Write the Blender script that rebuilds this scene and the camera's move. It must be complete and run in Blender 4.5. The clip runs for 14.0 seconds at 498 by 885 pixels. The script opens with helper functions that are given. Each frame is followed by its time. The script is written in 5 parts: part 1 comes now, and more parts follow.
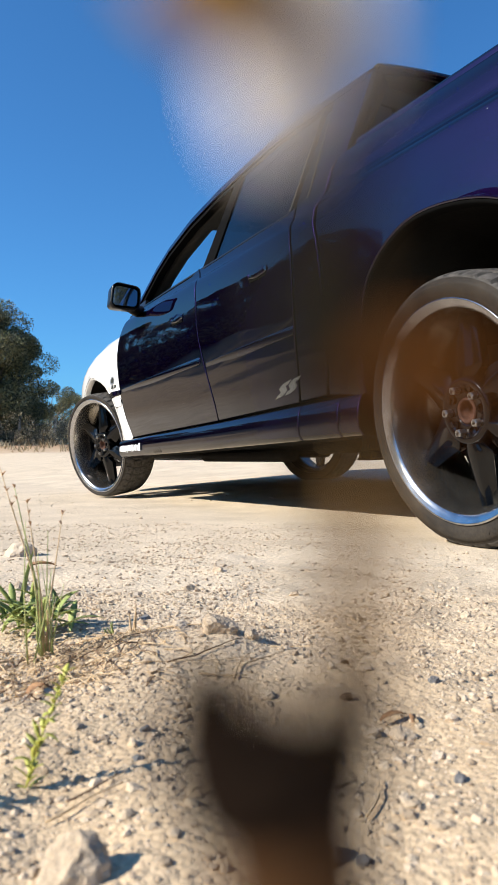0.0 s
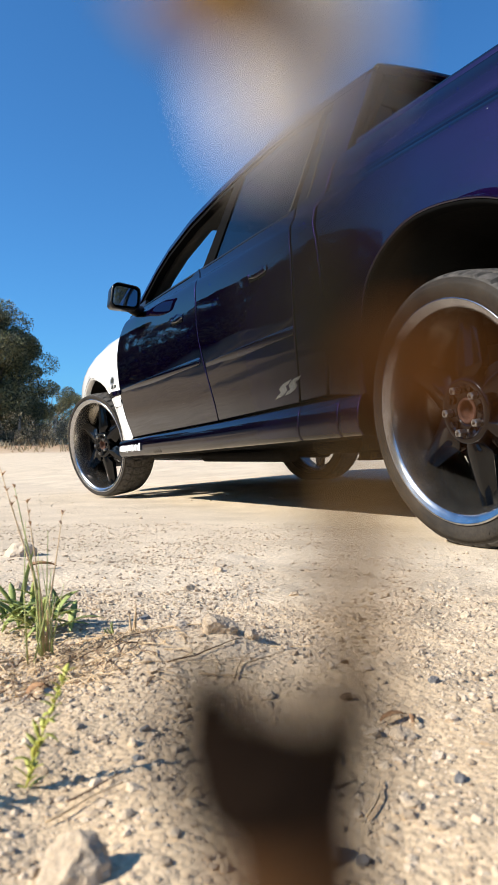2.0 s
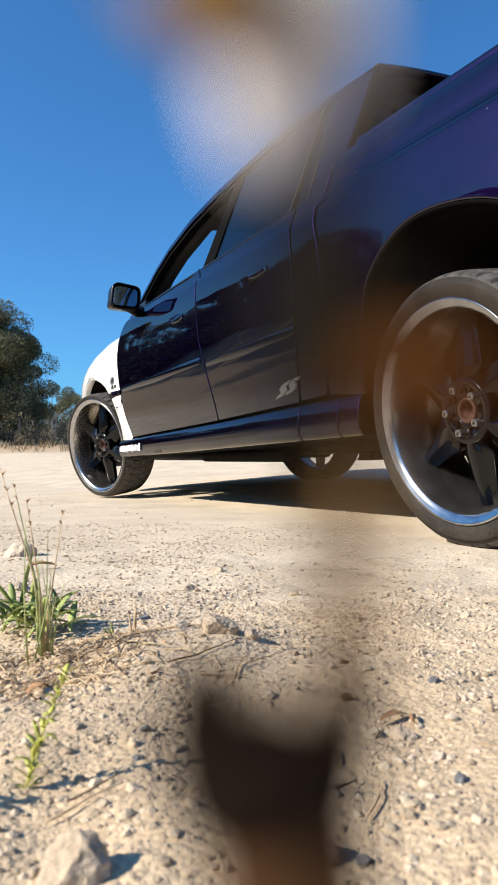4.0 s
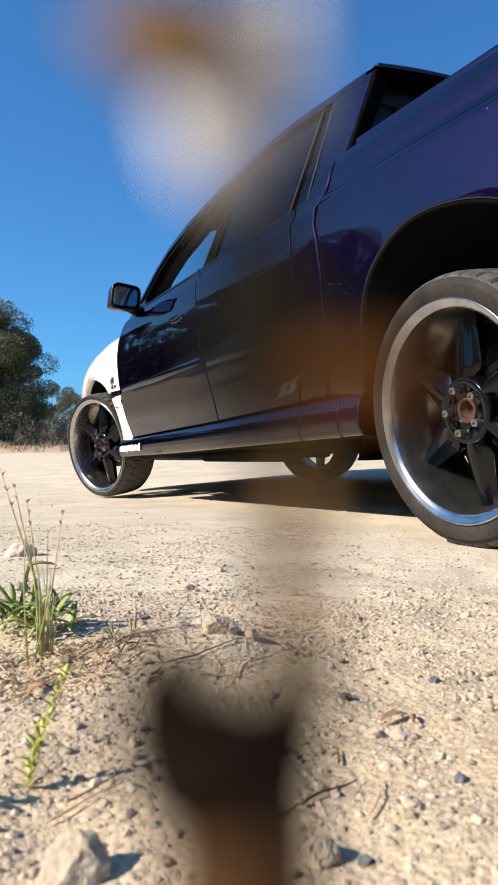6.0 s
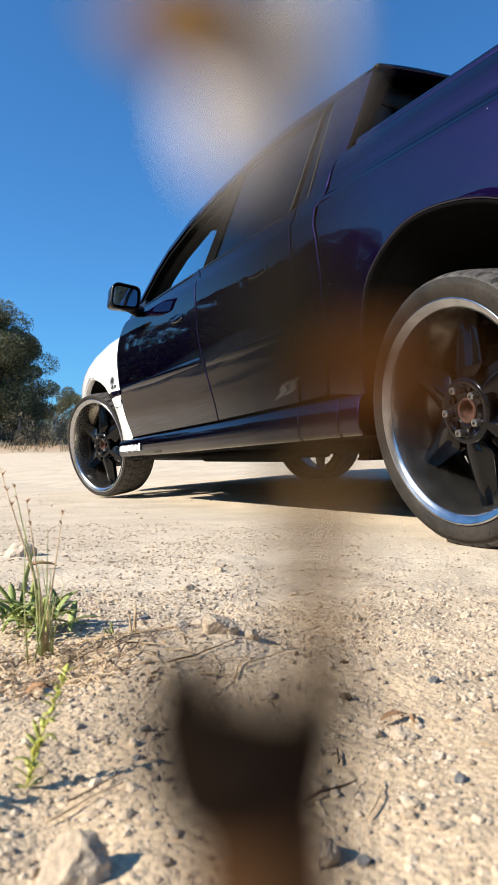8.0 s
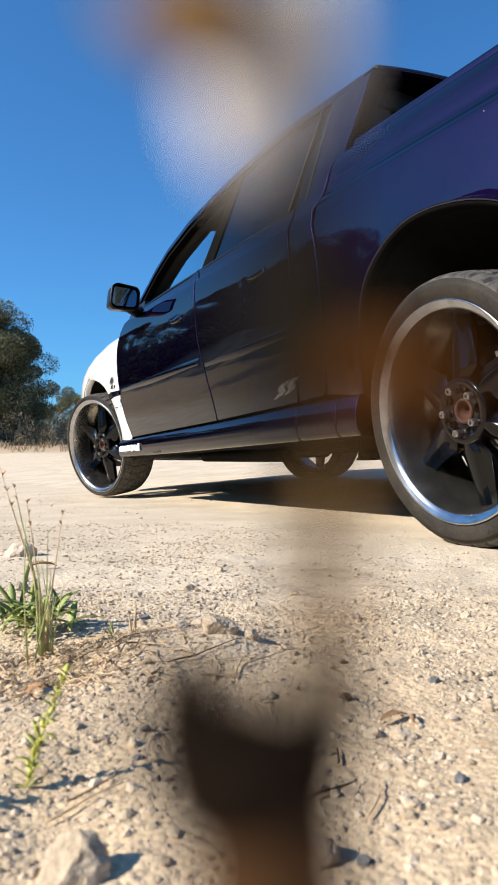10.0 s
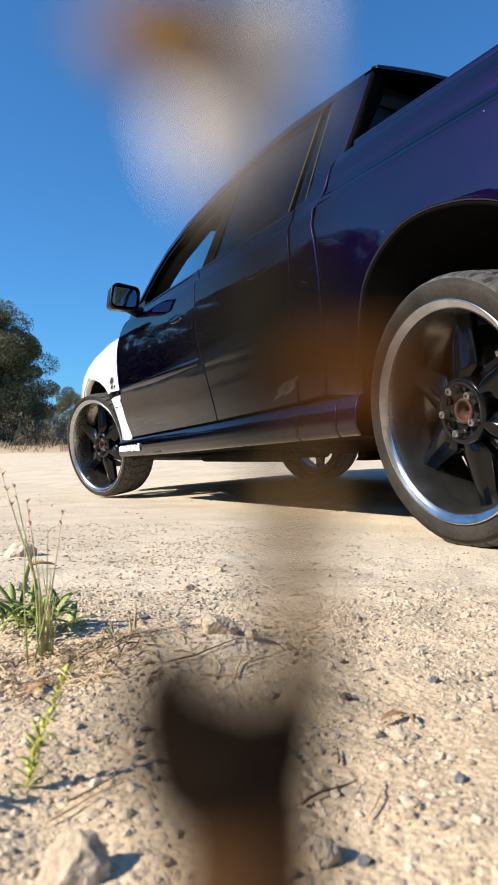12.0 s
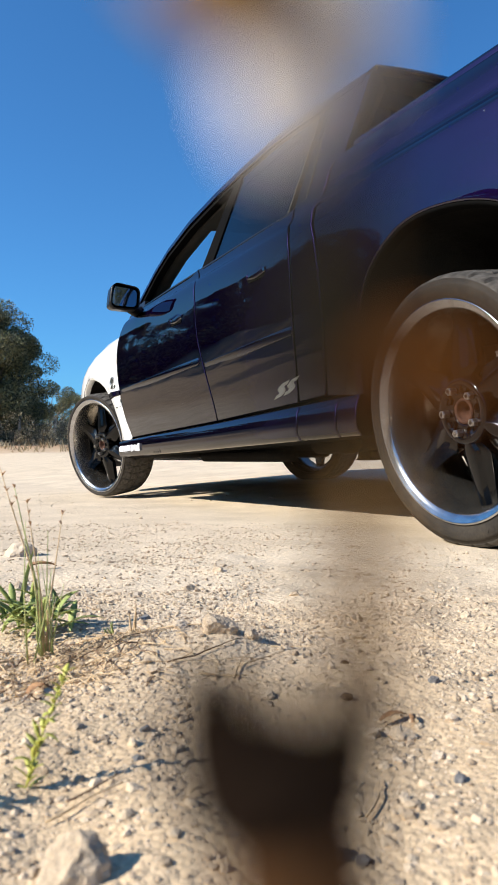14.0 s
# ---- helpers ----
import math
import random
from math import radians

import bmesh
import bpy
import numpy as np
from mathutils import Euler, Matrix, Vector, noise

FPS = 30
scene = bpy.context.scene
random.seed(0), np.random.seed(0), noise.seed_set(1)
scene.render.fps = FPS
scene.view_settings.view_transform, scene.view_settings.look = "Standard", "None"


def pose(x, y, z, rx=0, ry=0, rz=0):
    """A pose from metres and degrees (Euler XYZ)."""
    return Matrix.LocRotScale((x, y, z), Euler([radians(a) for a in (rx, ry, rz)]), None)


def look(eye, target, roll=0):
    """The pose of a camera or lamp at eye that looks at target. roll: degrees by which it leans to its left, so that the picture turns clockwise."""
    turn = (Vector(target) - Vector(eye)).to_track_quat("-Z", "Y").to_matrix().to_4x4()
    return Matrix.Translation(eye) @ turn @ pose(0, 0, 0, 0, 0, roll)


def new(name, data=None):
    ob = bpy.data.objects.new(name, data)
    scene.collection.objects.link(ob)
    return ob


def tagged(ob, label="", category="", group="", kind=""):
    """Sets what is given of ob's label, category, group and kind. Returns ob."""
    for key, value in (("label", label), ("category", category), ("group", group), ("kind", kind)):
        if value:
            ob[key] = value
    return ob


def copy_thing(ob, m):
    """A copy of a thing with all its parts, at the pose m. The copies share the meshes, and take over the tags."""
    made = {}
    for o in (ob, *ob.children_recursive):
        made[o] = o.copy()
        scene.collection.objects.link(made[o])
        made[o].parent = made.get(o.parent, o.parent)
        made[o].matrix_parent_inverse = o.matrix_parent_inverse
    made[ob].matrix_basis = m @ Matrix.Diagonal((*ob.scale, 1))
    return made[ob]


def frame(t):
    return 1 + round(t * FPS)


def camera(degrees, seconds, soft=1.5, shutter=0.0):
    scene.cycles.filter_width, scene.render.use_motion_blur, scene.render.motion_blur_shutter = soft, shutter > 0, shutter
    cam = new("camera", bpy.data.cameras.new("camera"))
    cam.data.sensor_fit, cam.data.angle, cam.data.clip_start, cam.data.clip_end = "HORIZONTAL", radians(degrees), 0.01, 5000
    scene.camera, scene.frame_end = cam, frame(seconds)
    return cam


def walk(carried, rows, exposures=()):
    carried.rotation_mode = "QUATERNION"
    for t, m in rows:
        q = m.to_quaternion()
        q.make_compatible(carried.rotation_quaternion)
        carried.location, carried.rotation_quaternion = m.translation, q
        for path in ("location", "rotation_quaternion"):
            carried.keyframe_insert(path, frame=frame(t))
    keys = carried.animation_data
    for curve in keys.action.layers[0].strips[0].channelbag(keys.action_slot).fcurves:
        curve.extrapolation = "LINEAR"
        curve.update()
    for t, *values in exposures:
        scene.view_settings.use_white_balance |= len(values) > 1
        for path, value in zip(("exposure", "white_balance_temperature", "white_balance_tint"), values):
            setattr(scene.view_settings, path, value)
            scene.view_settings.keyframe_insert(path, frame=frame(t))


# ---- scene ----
from mathutils.geometry import delaunay_2d_cdt

cam = camera(38.69, 14.0, soft=0.75)
EYE = Vector((0.0, 0.0, 0.186))
YAW, PITCH = radians(28.10), radians(2.17)
VIEW = Vector((math.sin(YAW) * math.cos(PITCH), math.cos(YAW) * math.cos(PITCH), math.sin(PITCH)))
STILL = look(EYE, EYE + VIEW, 0.12)
walk(cam, [(0.0, STILL), (14.0, STILL)], exposures=[(0.0, 0.6), (14.0, 0.6)])
# a phone's lens: an opening of about 2.2 mm, focused on the vehicle
cam.data.dof.use_dof = True
cam.data.dof.focus_distance = 1.9
cam.data.dof.aperture_fstop = cam.data.lens / 2.2

# ---- light ----
SUN_EL, SUN_FROM = radians(32), Vector((-1.0, 0.15))
world = bpy.data.worlds.new("sky")
scene.world = world
world.use_nodes = True
wt = world.node_tree
sky = wt.nodes.new("ShaderNodeTexSky")
sky.sky_type = "NISHITA"
sky.sun_disc = False
sky.sun_elevation = SUN_EL
sky.sun_rotation = math.atan2(SUN_FROM.x, SUN_FROM.y)
sky.altitude = 900
sky.air_density, sky.dust_density, sky.ozone_density = 1.2, 1.2, 4.5
wt.nodes["Background"].inputs[1].default_value = 0.088
clear = wt.nodes.new("ShaderNodeMix")
clear.data_type, clear.blend_type = "RGBA", "MULTIPLY"
clear.inputs[0].default_value = 1.0
clear.inputs[7].default_value = (0.48, 1.0, 1.36, 1)
wt.links.new(sky.outputs[0], clear.inputs[6])
wt.links.new(clear.outputs[2], wt.nodes["Background"].inputs[0])
sun_data = bpy.data.lights.new("sun", "SUN")
sun_data.energy, sun_data.angle, sun_data.color = 5.0, radians(0.53), (1.0, 0.92, 0.80)
sun = new("sun", sun_data)
sf = SUN_FROM.normalized() * math.cos(SUN_EL)
sun.matrix_world = look((sf.x * 50, sf.y * 50, math.sin(SUN_EL) * 50), (0, 0, 0))


# ---- materials ----
def material(name, colour, rough=0.5, metal=0.0, vary=0.15, scale=20.0, bump=0.0, bump_scale=None, coat=0.0, second=None, fine=None, spec=0.5, per_piece=0.0):
    """A surface whose colour drifts at two scales, with a fine relief."""
    m = bpy.data.materials.new(name)
    m.use_nodes = True
    t = m.node_tree
    b = t.nodes["Principled BSDF"]
    b.inputs["Roughness"].default_value = rough
    b.inputs["Metallic"].default_value = metal
    b.inputs["Coat Weight"].default_value = coat
    b.inputs["Coat Roughness"].default_value = 0.02
    b.inputs["Coat IOR"].default_value = 1.47
    b.inputs["Specular IOR Level"].default_value = spec
    co = t.nodes.new("ShaderNodeTexCoord")
    n1 = t.nodes.new("ShaderNodeTexNoise")
    n1.inputs["Scale"].default_value = scale
    n1.inputs["Detail"].default_value = 6
    n2 = t.nodes.new("ShaderNodeTexNoise")
    n2.inputs["Scale"].default_value = fine or scale * 9
    n2.inputs["Detail"].default_value = 4
    for n in (n1, n2):
        t.links.new(co.outputs["Object"], n.inputs["Vector"])
    mixed = t.nodes.new("ShaderNodeMath")
    mixed.operation = "MULTIPLY_ADD"
    mixed.inputs[1].default_value = 0.6
    t.links.new(n1.outputs["Fac"], mixed.inputs[0])
    half = t.nodes.new("ShaderNodeMath")
    half.operation = "MULTIPLY"
    half.inputs[1].default_value = 0.4
    t.links.new(n2.outputs["Fac"], half.inputs[0])
    t.links.new(half.outputs[0], mixed.inputs[2])
    fac = mixed.outputs[0]
    if per_piece:
        info = t.nodes.new("ShaderNodeNewGeometry")
        add = t.nodes.new("ShaderNodeMath")
        add.operation = "MULTIPLY_ADD"
        add.inputs[1].default_value = per_piece
        t.links.new(info.outputs["Random Per Island"], add.inputs[0])
        shift = t.nodes.new("ShaderNodeMath")
        shift.operation = "SUBTRACT"
        shift.inputs[1].default_value = per_piece / 2
        t.links.new(fac, add.inputs[2])
        t.links.new(add.outputs[0], shift.inputs[0])
        fac = shift.outputs[0]
    ramp = t.nodes.new("ShaderNodeValToRGB")
    lo = [c * (1 - vary) for c in colour]
    hi = [min(1, c * (1 + vary)) for c in (second or colour)]
    ramp.color_ramp.elements[0].position, ramp.color_ramp.elements[1].position = 0.3, 0.7
    ramp.color_ramp.elements[0].color = (*lo, 1)
    ramp.color_ramp.elements[1].color = (*hi, 1)
    t.links.new(fac, ramp.inputs[0])
    t.links.new(ramp.outputs[0], b.inputs["Base Color"])
    if bump:
        n3 = t.nodes.new("ShaderNodeTexNoise")
        n3.inputs["Scale"].default_value = bump_scale or scale * 6
        n3.inputs["Detail"].default_value = 8
        t.links.new(co.outputs["Object"], n3.inputs["Vector"])
        bp = t.nodes.new("ShaderNodeBump")
        bp.inputs["Strength"].default_value = 1.0
        bp.inputs["Distance"].default_value = bump
        t.links.new(n3.outputs["Fac"], bp.inputs["Height"])
        t.links.new(bp.outputs[0], b.inputs["Normal"])
    return m


def glass_material(name, tint, rough=0.0):
    m = bpy.data.materials.new(name)
    m.use_nodes = True
    t = m.node_tree
    t.nodes.remove(t.nodes["Principled BSDF"])
    clear = t.nodes.new("ShaderNodeBsdfTransparent")
    clear.inputs[0].default_value = (*tint, 1)
    gloss = t.nodes.new("ShaderNodeBsdfGlossy")
    gloss.inputs["Roughness"].default_value = rough
    fres = t.nodes.new("ShaderNodeFresnel")
    fres.inputs[0].default_value = 1.5
    mix = t.nodes.new("ShaderNodeMixShader")
    t.links.new(fres.outputs[0], mix.inputs[0])
    t.links.new(clear.outputs[0], mix.inputs[1])
    t.links.new(gloss.outputs[0], mix.inputs[2])
    t.links.new(mix.outputs[0], t.nodes["Material Output"].inputs[0])
    return m


# metal flakes under a clear coat
PAINT = material("dark_blue_paint", (0.0095, 0.0036, 0.030), 0.40, 1.0, 0.15, 3.0, coat=1.0, second=(0.0120, 0.0046, 0.038), fine=900)
PAINT.node_tree.nodes["Principled BSDF"].inputs["Coat IOR"].default_value = 1.58
PAINT.node_tree.nodes["Principled BSDF"].inputs["Specular Tint"].default_value = (0.03, 0.02, 0.10, 1)


def speckled(m, density, size, colour):
    """Scatter small dried specks over a paint."""
    t = m.node_tree
    b = t.nodes["Principled BSDF"]
    co = next(n for n in t.nodes if n.type == "TEX_COORD")
    v = t.nodes.new("ShaderNodeTexVoronoi")
    v.inputs["Scale"].default_value = density
    t.links.new(co.outputs["Object"], v.inputs["Vector"])
    near = t.nodes.new("ShaderNodeMath")
    near.operation = "LESS_THAN"
    near.inputs[1].default_value = size
    t.links.new(v.outputs["Distance"], near.inputs[0])
    mix = t.nodes.new("ShaderNodeMix")
    mix.data_type = "RGBA"
    mix.inputs[7].default_value = (*colour, 1)
    t.links.new(near.outputs[0], mix.inputs[0])
    t.links.new(next(n for n in t.nodes if n.type == "VALTORGB").outputs[0], mix.inputs[6])
    t.links.new(mix.outputs[2], b.inputs["Base Color"])


speckled(PAINT, 11.0, 0.019, (0.40, 0.38, 0.35))
WHITE = material("white_paint", (0.78, 0.78, 0.77), 0.35, 0.0, 0.03, 6.0, coat=0.8)
BLACK_PLASTIC = material("black_plastic", (0.006, 0.006, 0.0065), 0.35, 0.0, 0.3, 30, spec=0.3)
DARK = material("underbody_black", (0.006, 0.0055, 0.005), 0.9, 0.0, 0.4, 12, bump=0.002, spec=0.1)
TRIM = material("cabin_lining", (0.05, 0.045, 0.04), 0.9, 0.0, 0.2, 30)
RUBBER = material("tyre_rubber", (0.0085, 0.0074, 0.0062), 0.75, 0.0, 0.35, 14, bump=0.0006, second=(0.032, 0.026, 0.019), spec=0.3)
TREAD = material("dusty_tread", (0.035, 0.033, 0.030), 0.9, 0.0, 0.4, 60, bump=0.001, bump_scale=150, second=(0.095, 0.088, 0.080), spec=0.3)
CHROME = material("polished_lip", (0.46, 0.46, 0.47), 0.22, 1.0, 0.3, 25, fine=300, bump=0.0002, bump_scale=60)
DIVIDER = material("grey_window_trim", (0.035, 0.037, 0.030), 0.5, 0.0, 0.15, 40, spec=0.2)
BARREL = material("barrel_metal", (0.15, 0.142, 0.132), 0.27, 0.95, 0.4, 11, second=(0.34, 0.325, 0.30), fine=160)
GLOSS_BLACK = material("gloss_black", (0.0025, 0.0025, 0.0026), 0.10, 0.0, 0.4, 20, spec=0.35)
RUST = material("rusty_hub", (0.032, 0.012, 0.008), 0.8, 0.1, 0.4, 60, bump=0.002, second=(0.085, 0.034, 0.018))
STEEL = material("bare_steel", (0.45, 0.43, 0.40), 0.35, 1.0, 0.3, 60)
SILVER = material("silver_badge", (0.45, 0.46, 0.47), 0.35, 0.9, 0.15, 40)
DECAL = material("grey_decal", (0.14, 0.138, 0.130), 0.5, 0.1, 0.12, 60)
STICKER = material("white_sticker", (0.75, 0.75, 0.76), 0.45, 0.0, 0.08, 60)
MIRROR_GLASS = material("mirror_glass", (0.28, 0.36, 0.48), 0.03, 1.0, 0.02, 5)
TINTED = glass_material("dark_tinted_glass", (0.026, 0.030, 0.034))
CLEAR = glass_material("pale_tinted_glass", (0.62, 0.80, 0.86))
# black for rubber seals, and for the shade in panel gaps put in as colour
SEAL_AND_SHADE = material("rubber_seal", (0.004, 0.004, 0.004), 0.95, 0.0, 0.2, 40, spec=0.05)


# ---- building helpers ----
def part(name, bm, mat, parent=None, label="", smooth=True):
    me = bpy.data.meshes.new(name)
    bm.normal_update()
    bm.to_mesh(me)
    bm.free()
    me.materials.append(mat)
    if smooth:
        me.polygons.foreach_set("use_smooth", [True] * len(me.polygons))
    ob = new(name, me)
    if parent:
        ob.parent = parent
    if label:
        ob["label"] = label
    return ob


def spline(pts, v):
    """A smooth curve through (v, value) pairs."""
    n = len(pts)
    if v <= pts[0][0]:
        return pts[0][1]
    if v >= pts[-1][0]:
        return pts[-1][1]
    i = next(k for k in range(n - 1) if pts[k][0] <= v <= pts[k + 1][0])

    def slope(k):
        a, b = pts[max(0, k - 1)], pts[min(n - 1, k + 1)]
        return (b[1] - a[1]) / (b[0] - a[0])
    (x0, y0), (x1, y1) = pts[i], pts[i + 1]
    h = x1 - x0
    s = (v - x0) / h
    return ((2 * s**3 - 3 * s**2 + 1) * y0 + (s**3 - 2 * s**2 + s) * h * slope(i)
            + (-2 * s**3 + 3 * s**2) * y1 + (s**3 - s**2) * h * slope(i + 1))


def rounded(pts, r=0.03, n=4):
    """A closed outline with its corners rounded."""
    out = []
    m = len(pts)
    for i in range(m):
        p, a, b = Vector(pts[i]), Vector(pts[i - 1]), Vector(pts[(i + 1) % m])
        ra = min(r, (a - p).length * 0.45)
        rb = min(r, (b - p).length * 0.45)
        s, e = p + (a - p).normalized() * ra, p + (b - p).normalized() * rb
        for k in range(n + 1):
            u = k / n
            out.append(tuple(s * (1 - u)**2 + p * 2 * u * (1 - u) + e * u**2))
    return out


def dense(pts, step, closed=True):
    """An outline with points at most a step apart."""
    out = []
    n = len(pts)
    for i in range(n if closed else n - 1):
        p, q = Vector(pts[i]), Vector(pts[(i + 1) % n])
        k = max(1, math.ceil((q - p).length / step))
        out += [tuple(p.lerp(q, m / k)) for m in range(k)]
    return out if closed else out + [tuple(pts[-1])]


def smooth_path(pts, n=5):
    """A curve that runs smoothly through its points."""
    out = []
    m = len(pts)
    for i in range(m - 1):
        p0, p1, p2, p3 = (Vector(pts[min(m - 1, max(0, i + k))]) for k in (-1, 0, 1, 2))
        for k in range(n):
            u = k / n
            q = 0.5 * (2 * p1 + (p2 - p0) * u + (2 * p0 - 5 * p1 + 4 * p2 - p3) * u * u + (3 * p1 - p0 - 3 * p2 + p3) * u ** 3)
            out.append(tuple(q))
    return out + [tuple(pts[-1])]


def panel(name, outline, surf, mat, parent, thick=0.02, step=0.05, side=-1, label="", lip=0.003, dark=True, levels=()):
    """A curved sheet-metal panel: an outline in (y, z), laid on the surface x = surf(y, z), with rounded, turned-in edges."""
    pts = []
    for p in dense(outline, step):
        if not pts or math.dist(p, pts[-1]) > 1e-4:
            pts.append(p)
    if math.dist(pts[0], pts[-1]) < 1e-4:
        pts.pop()
    n = len(pts)
    if sum(pts[i][0] * pts[(i + 1) % n][1] - pts[(i + 1) % n][0] * pts[i][1] for i in range(n)) < 0:
        pts.reverse()
    outs = []
    for i in range(n):
        d1 = (Vector(pts[i]) - Vector(pts[i - 1])).normalized()
        d2 = (Vector(pts[(i + 1) % n]) - Vector(pts[i])).normalized()
        m = Vector((d1.y + d2.y, -d1.x - d2.x))
        outs.append(m / max(0.6, 1 + d1.dot(d2)))
    inner = [Vector(p) - o * lip for p, o in zip(pts, outs)]
    # points inside, on a regular net
    poly = np.array(inner)
    nxt = np.roll(poly, -1, 0)
    lo, hi = poly.min(0), poly.max(0)
    ys = np.arange(lo[0] + step * 0.5, hi[0], step)
    zs = np.array(sorted(set(np.arange(lo[1] + step * 0.5, hi[1], step).tolist()) | set(levels)))
    q = np.array([(y, z) for z in zs for y in ys]).reshape(-1, 2)
    if len(q):
        seg = nxt - poly
        rel = q[:, None, :] - poly[None]
        u = np.clip((rel * seg).sum(2) / np.maximum((seg ** 2).sum(1), 1e-12), 0, 1)
        near = np.sqrt(((rel - u[..., None] * seg) ** 2).sum(2)).min(1)
        cross = (poly[None, :, 1] > q[:, None, 1]) != (nxt[None, :, 1] > q[:, None, 1])
        dz = np.where(np.abs(seg[:, 1]) < 1e-9, 1e-9, seg[:, 1])
        xc = poly[None, :, 0] + (q[:, None, 1] - poly[None, :, 1]) / dz * seg[:, 0]
        inside = (cross & (q[:, None, 0] < xc)).sum(1) % 2 == 1
        q = q[inside & (near > min(step * 0.3, 0.004))]
    net = inner + [Vector(p) for p in q]
    vs2, es2, fs2, ov, oe, of = delaunay_2d_cdt(net, [(i, (i + 1) % n) for i in range(n)], [], 1, 1e-6)
    place = {}
    for k, src in enumerate(ov):
        for s in src:
            place[s] = k
    bm = bmesh.new()
    e = 0.004
    normal = {}

    def slope(y, z):
        return Vector((-1, (surf(y + e, z) - surf(y - e, z)) / (2 * e), (surf(y, z + e) - surf(y, z - e)) / (2 * e))).normalized()
    vs = []
    for y, z in vs2:
        v = bm.verts.new((surf(y, z), y, z))
        normal[v] = slope(y, z)
        vs.append(v)
    for f in fs2:
        try:
            bm.faces.new([vs[k] for k in f])
        except ValueError:
            pass
    for f in bm.faces:
        f.normal_update()
        if f.normal.x > 0:
            f.normal_flip()
    last = [vs[place[i]] for i in range(n)]
    rings = [last]
    for ang in (30, 60, 90):
        s, c = math.sin(radians(ang)), math.cos(radians(ang))
        row = []
        for i in range(n):
            p = inner[i] + outs[i] * lip * s
            v = bm.verts.new((surf(p.x, p.y) + lip * (1 - c), p.x, p.y))
            normal[v] = (normal[last[i]] * c + Vector((0, outs[i].x, outs[i].y)) * s).normalized()
            row.append(v)
        rings.append(row)
    rings.append([bm.verts.new(v.co + Vector((thick, 0, 0))) for v in rings[-1]])
    flange = set()
    for k in range(4):
        for i in range(n):
            j = (i + 1) % n
            quad = (rings[k][i], rings[k][j], rings[k + 1][j], rings[k + 1][i])
            if len(set(quad)) == 4:
                f = bm.faces.new(quad)
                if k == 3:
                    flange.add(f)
                # the inner edge and flange are coloured near-black to stand for shade between panels
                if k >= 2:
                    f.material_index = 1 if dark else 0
    if side > 0:
        for v in bm.verts:
            v.co.x = -v.co.x
        for nn in normal.values():
            nn.x = -nn.x
        for f in bm.faces:
            f.normal_flip()
    loops = []
    for f in bm.faces:
        f.normal_update()
        for v in f.verts:
            loops.append(tuple(normal[v]) if v in normal and f not in flange else tuple(f.normal))
    ob = part(name, bm, mat, parent, label)
    ob.data.materials.append(SEAL_AND_SHADE)
    ob.data.normals_split_custom_set(loops)
    return ob


def grid(bm, rows, close=False):
    """Faces between rows of points."""
    vs = [[bm.verts.new(p) for p in row] for row in rows]
    for a, b in zip(vs, vs[1:]):
        n = len(a)
        for i in range(n if close else n - 1):
            j = (i + 1) % n
            bm.faces.new((a[i], a[j], b[j], b[i]))
    return vs


def lathe(bm, profile, n=64, axis_x=True):
    """Turn (x, r) pairs about the x axis."""
    rows = [[(x, r * math.cos(2 * math.pi * i / n), r * math.sin(2 * math.pi * i / n)) for i in range(n)] for x, r in profile]
    return grid(bm, rows, close=True)


def tube(bm, pts, radii, n=8):
    """A round, tapering rod along points, with closed ends."""
    rows = []
    pts = [Vector(p) for p in pts]
    for i, p in enumerate(pts):
        d = (pts[min(i + 1, len(pts) - 1)] - pts[max(i - 1, 0)]).normalized()
        a = d.cross(Vector((0.31, 0.87, 0.38))).normalized()
        b = d.cross(a)
        r = radii[i] if isinstance(radii, (list, tuple)) else radii
        rows.append([p + r * (a * math.cos(2 * math.pi * k / n) + b * math.sin(2 * math.pi * k / n)) for k in range(n)])
    vs = grid(bm, rows, close=True)
    bm.faces.new(vs[0][::-1])
    bm.faces.new(vs[-1])
    return vs


def box(bm, lo, hi, bevel=0.0):
    r = bmesh.ops.create_cube(bm, size=1.0)
    for v in r["verts"]:
        v.co = Vector([(lo[k] + hi[k]) / 2 + v.co[k] * (hi[k] - lo[k]) for k in range(3)])
    if bevel:
        es = list({x for v in r["verts"] for x in v.link_edges})
        bmesh.ops.bevel(bm, geom=es, offset=bevel, segments=2, affect="EDGES", profile=0.5)


def empty(name, m, label, category, group=""):
    ob = new(name)
    ob.empty_display_size = 0.1
    ob.matrix_basis = m
    return tagged(ob, label, category, group)


# ---- ground ----
def ground_z(x, y):
    z = 0.078 * max(0.0, x - 1.5) if x < 4.5 else 0.234 + 0.01 * (x - 4.5)
    far = max(0.0, math.hypot(x, y) - 7.0)
    z += 0.026 * far if far < 40 else 1.04 + 0.002 * (far - 40)
    if x < -2.5:
        rise = min(0.7, 0.20 * (-2.5 - x)) + min(1.5, max(0.0, 0.45 * (-8.0 - x)))
        z += rise * (1 + 0.18 * noise.noise((x * 0.3, y * 0.3, 7)))
    bank = (math.hypot(x - 2, y) - 27.0)
    if 0 < bank < 14:
        z += 0.30 * math.sin(min(1.0, bank / 3.0) * math.pi / 2) * (1 + 0.35 * noise.noise((x * 0.25, y * 0.25, 3)))
    elif bank >= 14:
        z += 0.30
    z += 0.010 * noise.noise((x * 0.7, y * 0.7, 0.0)) * min(1.0, max(0.15, (math.hypot(x - 2.2, y - 2.9) - 2.2)))
    return z


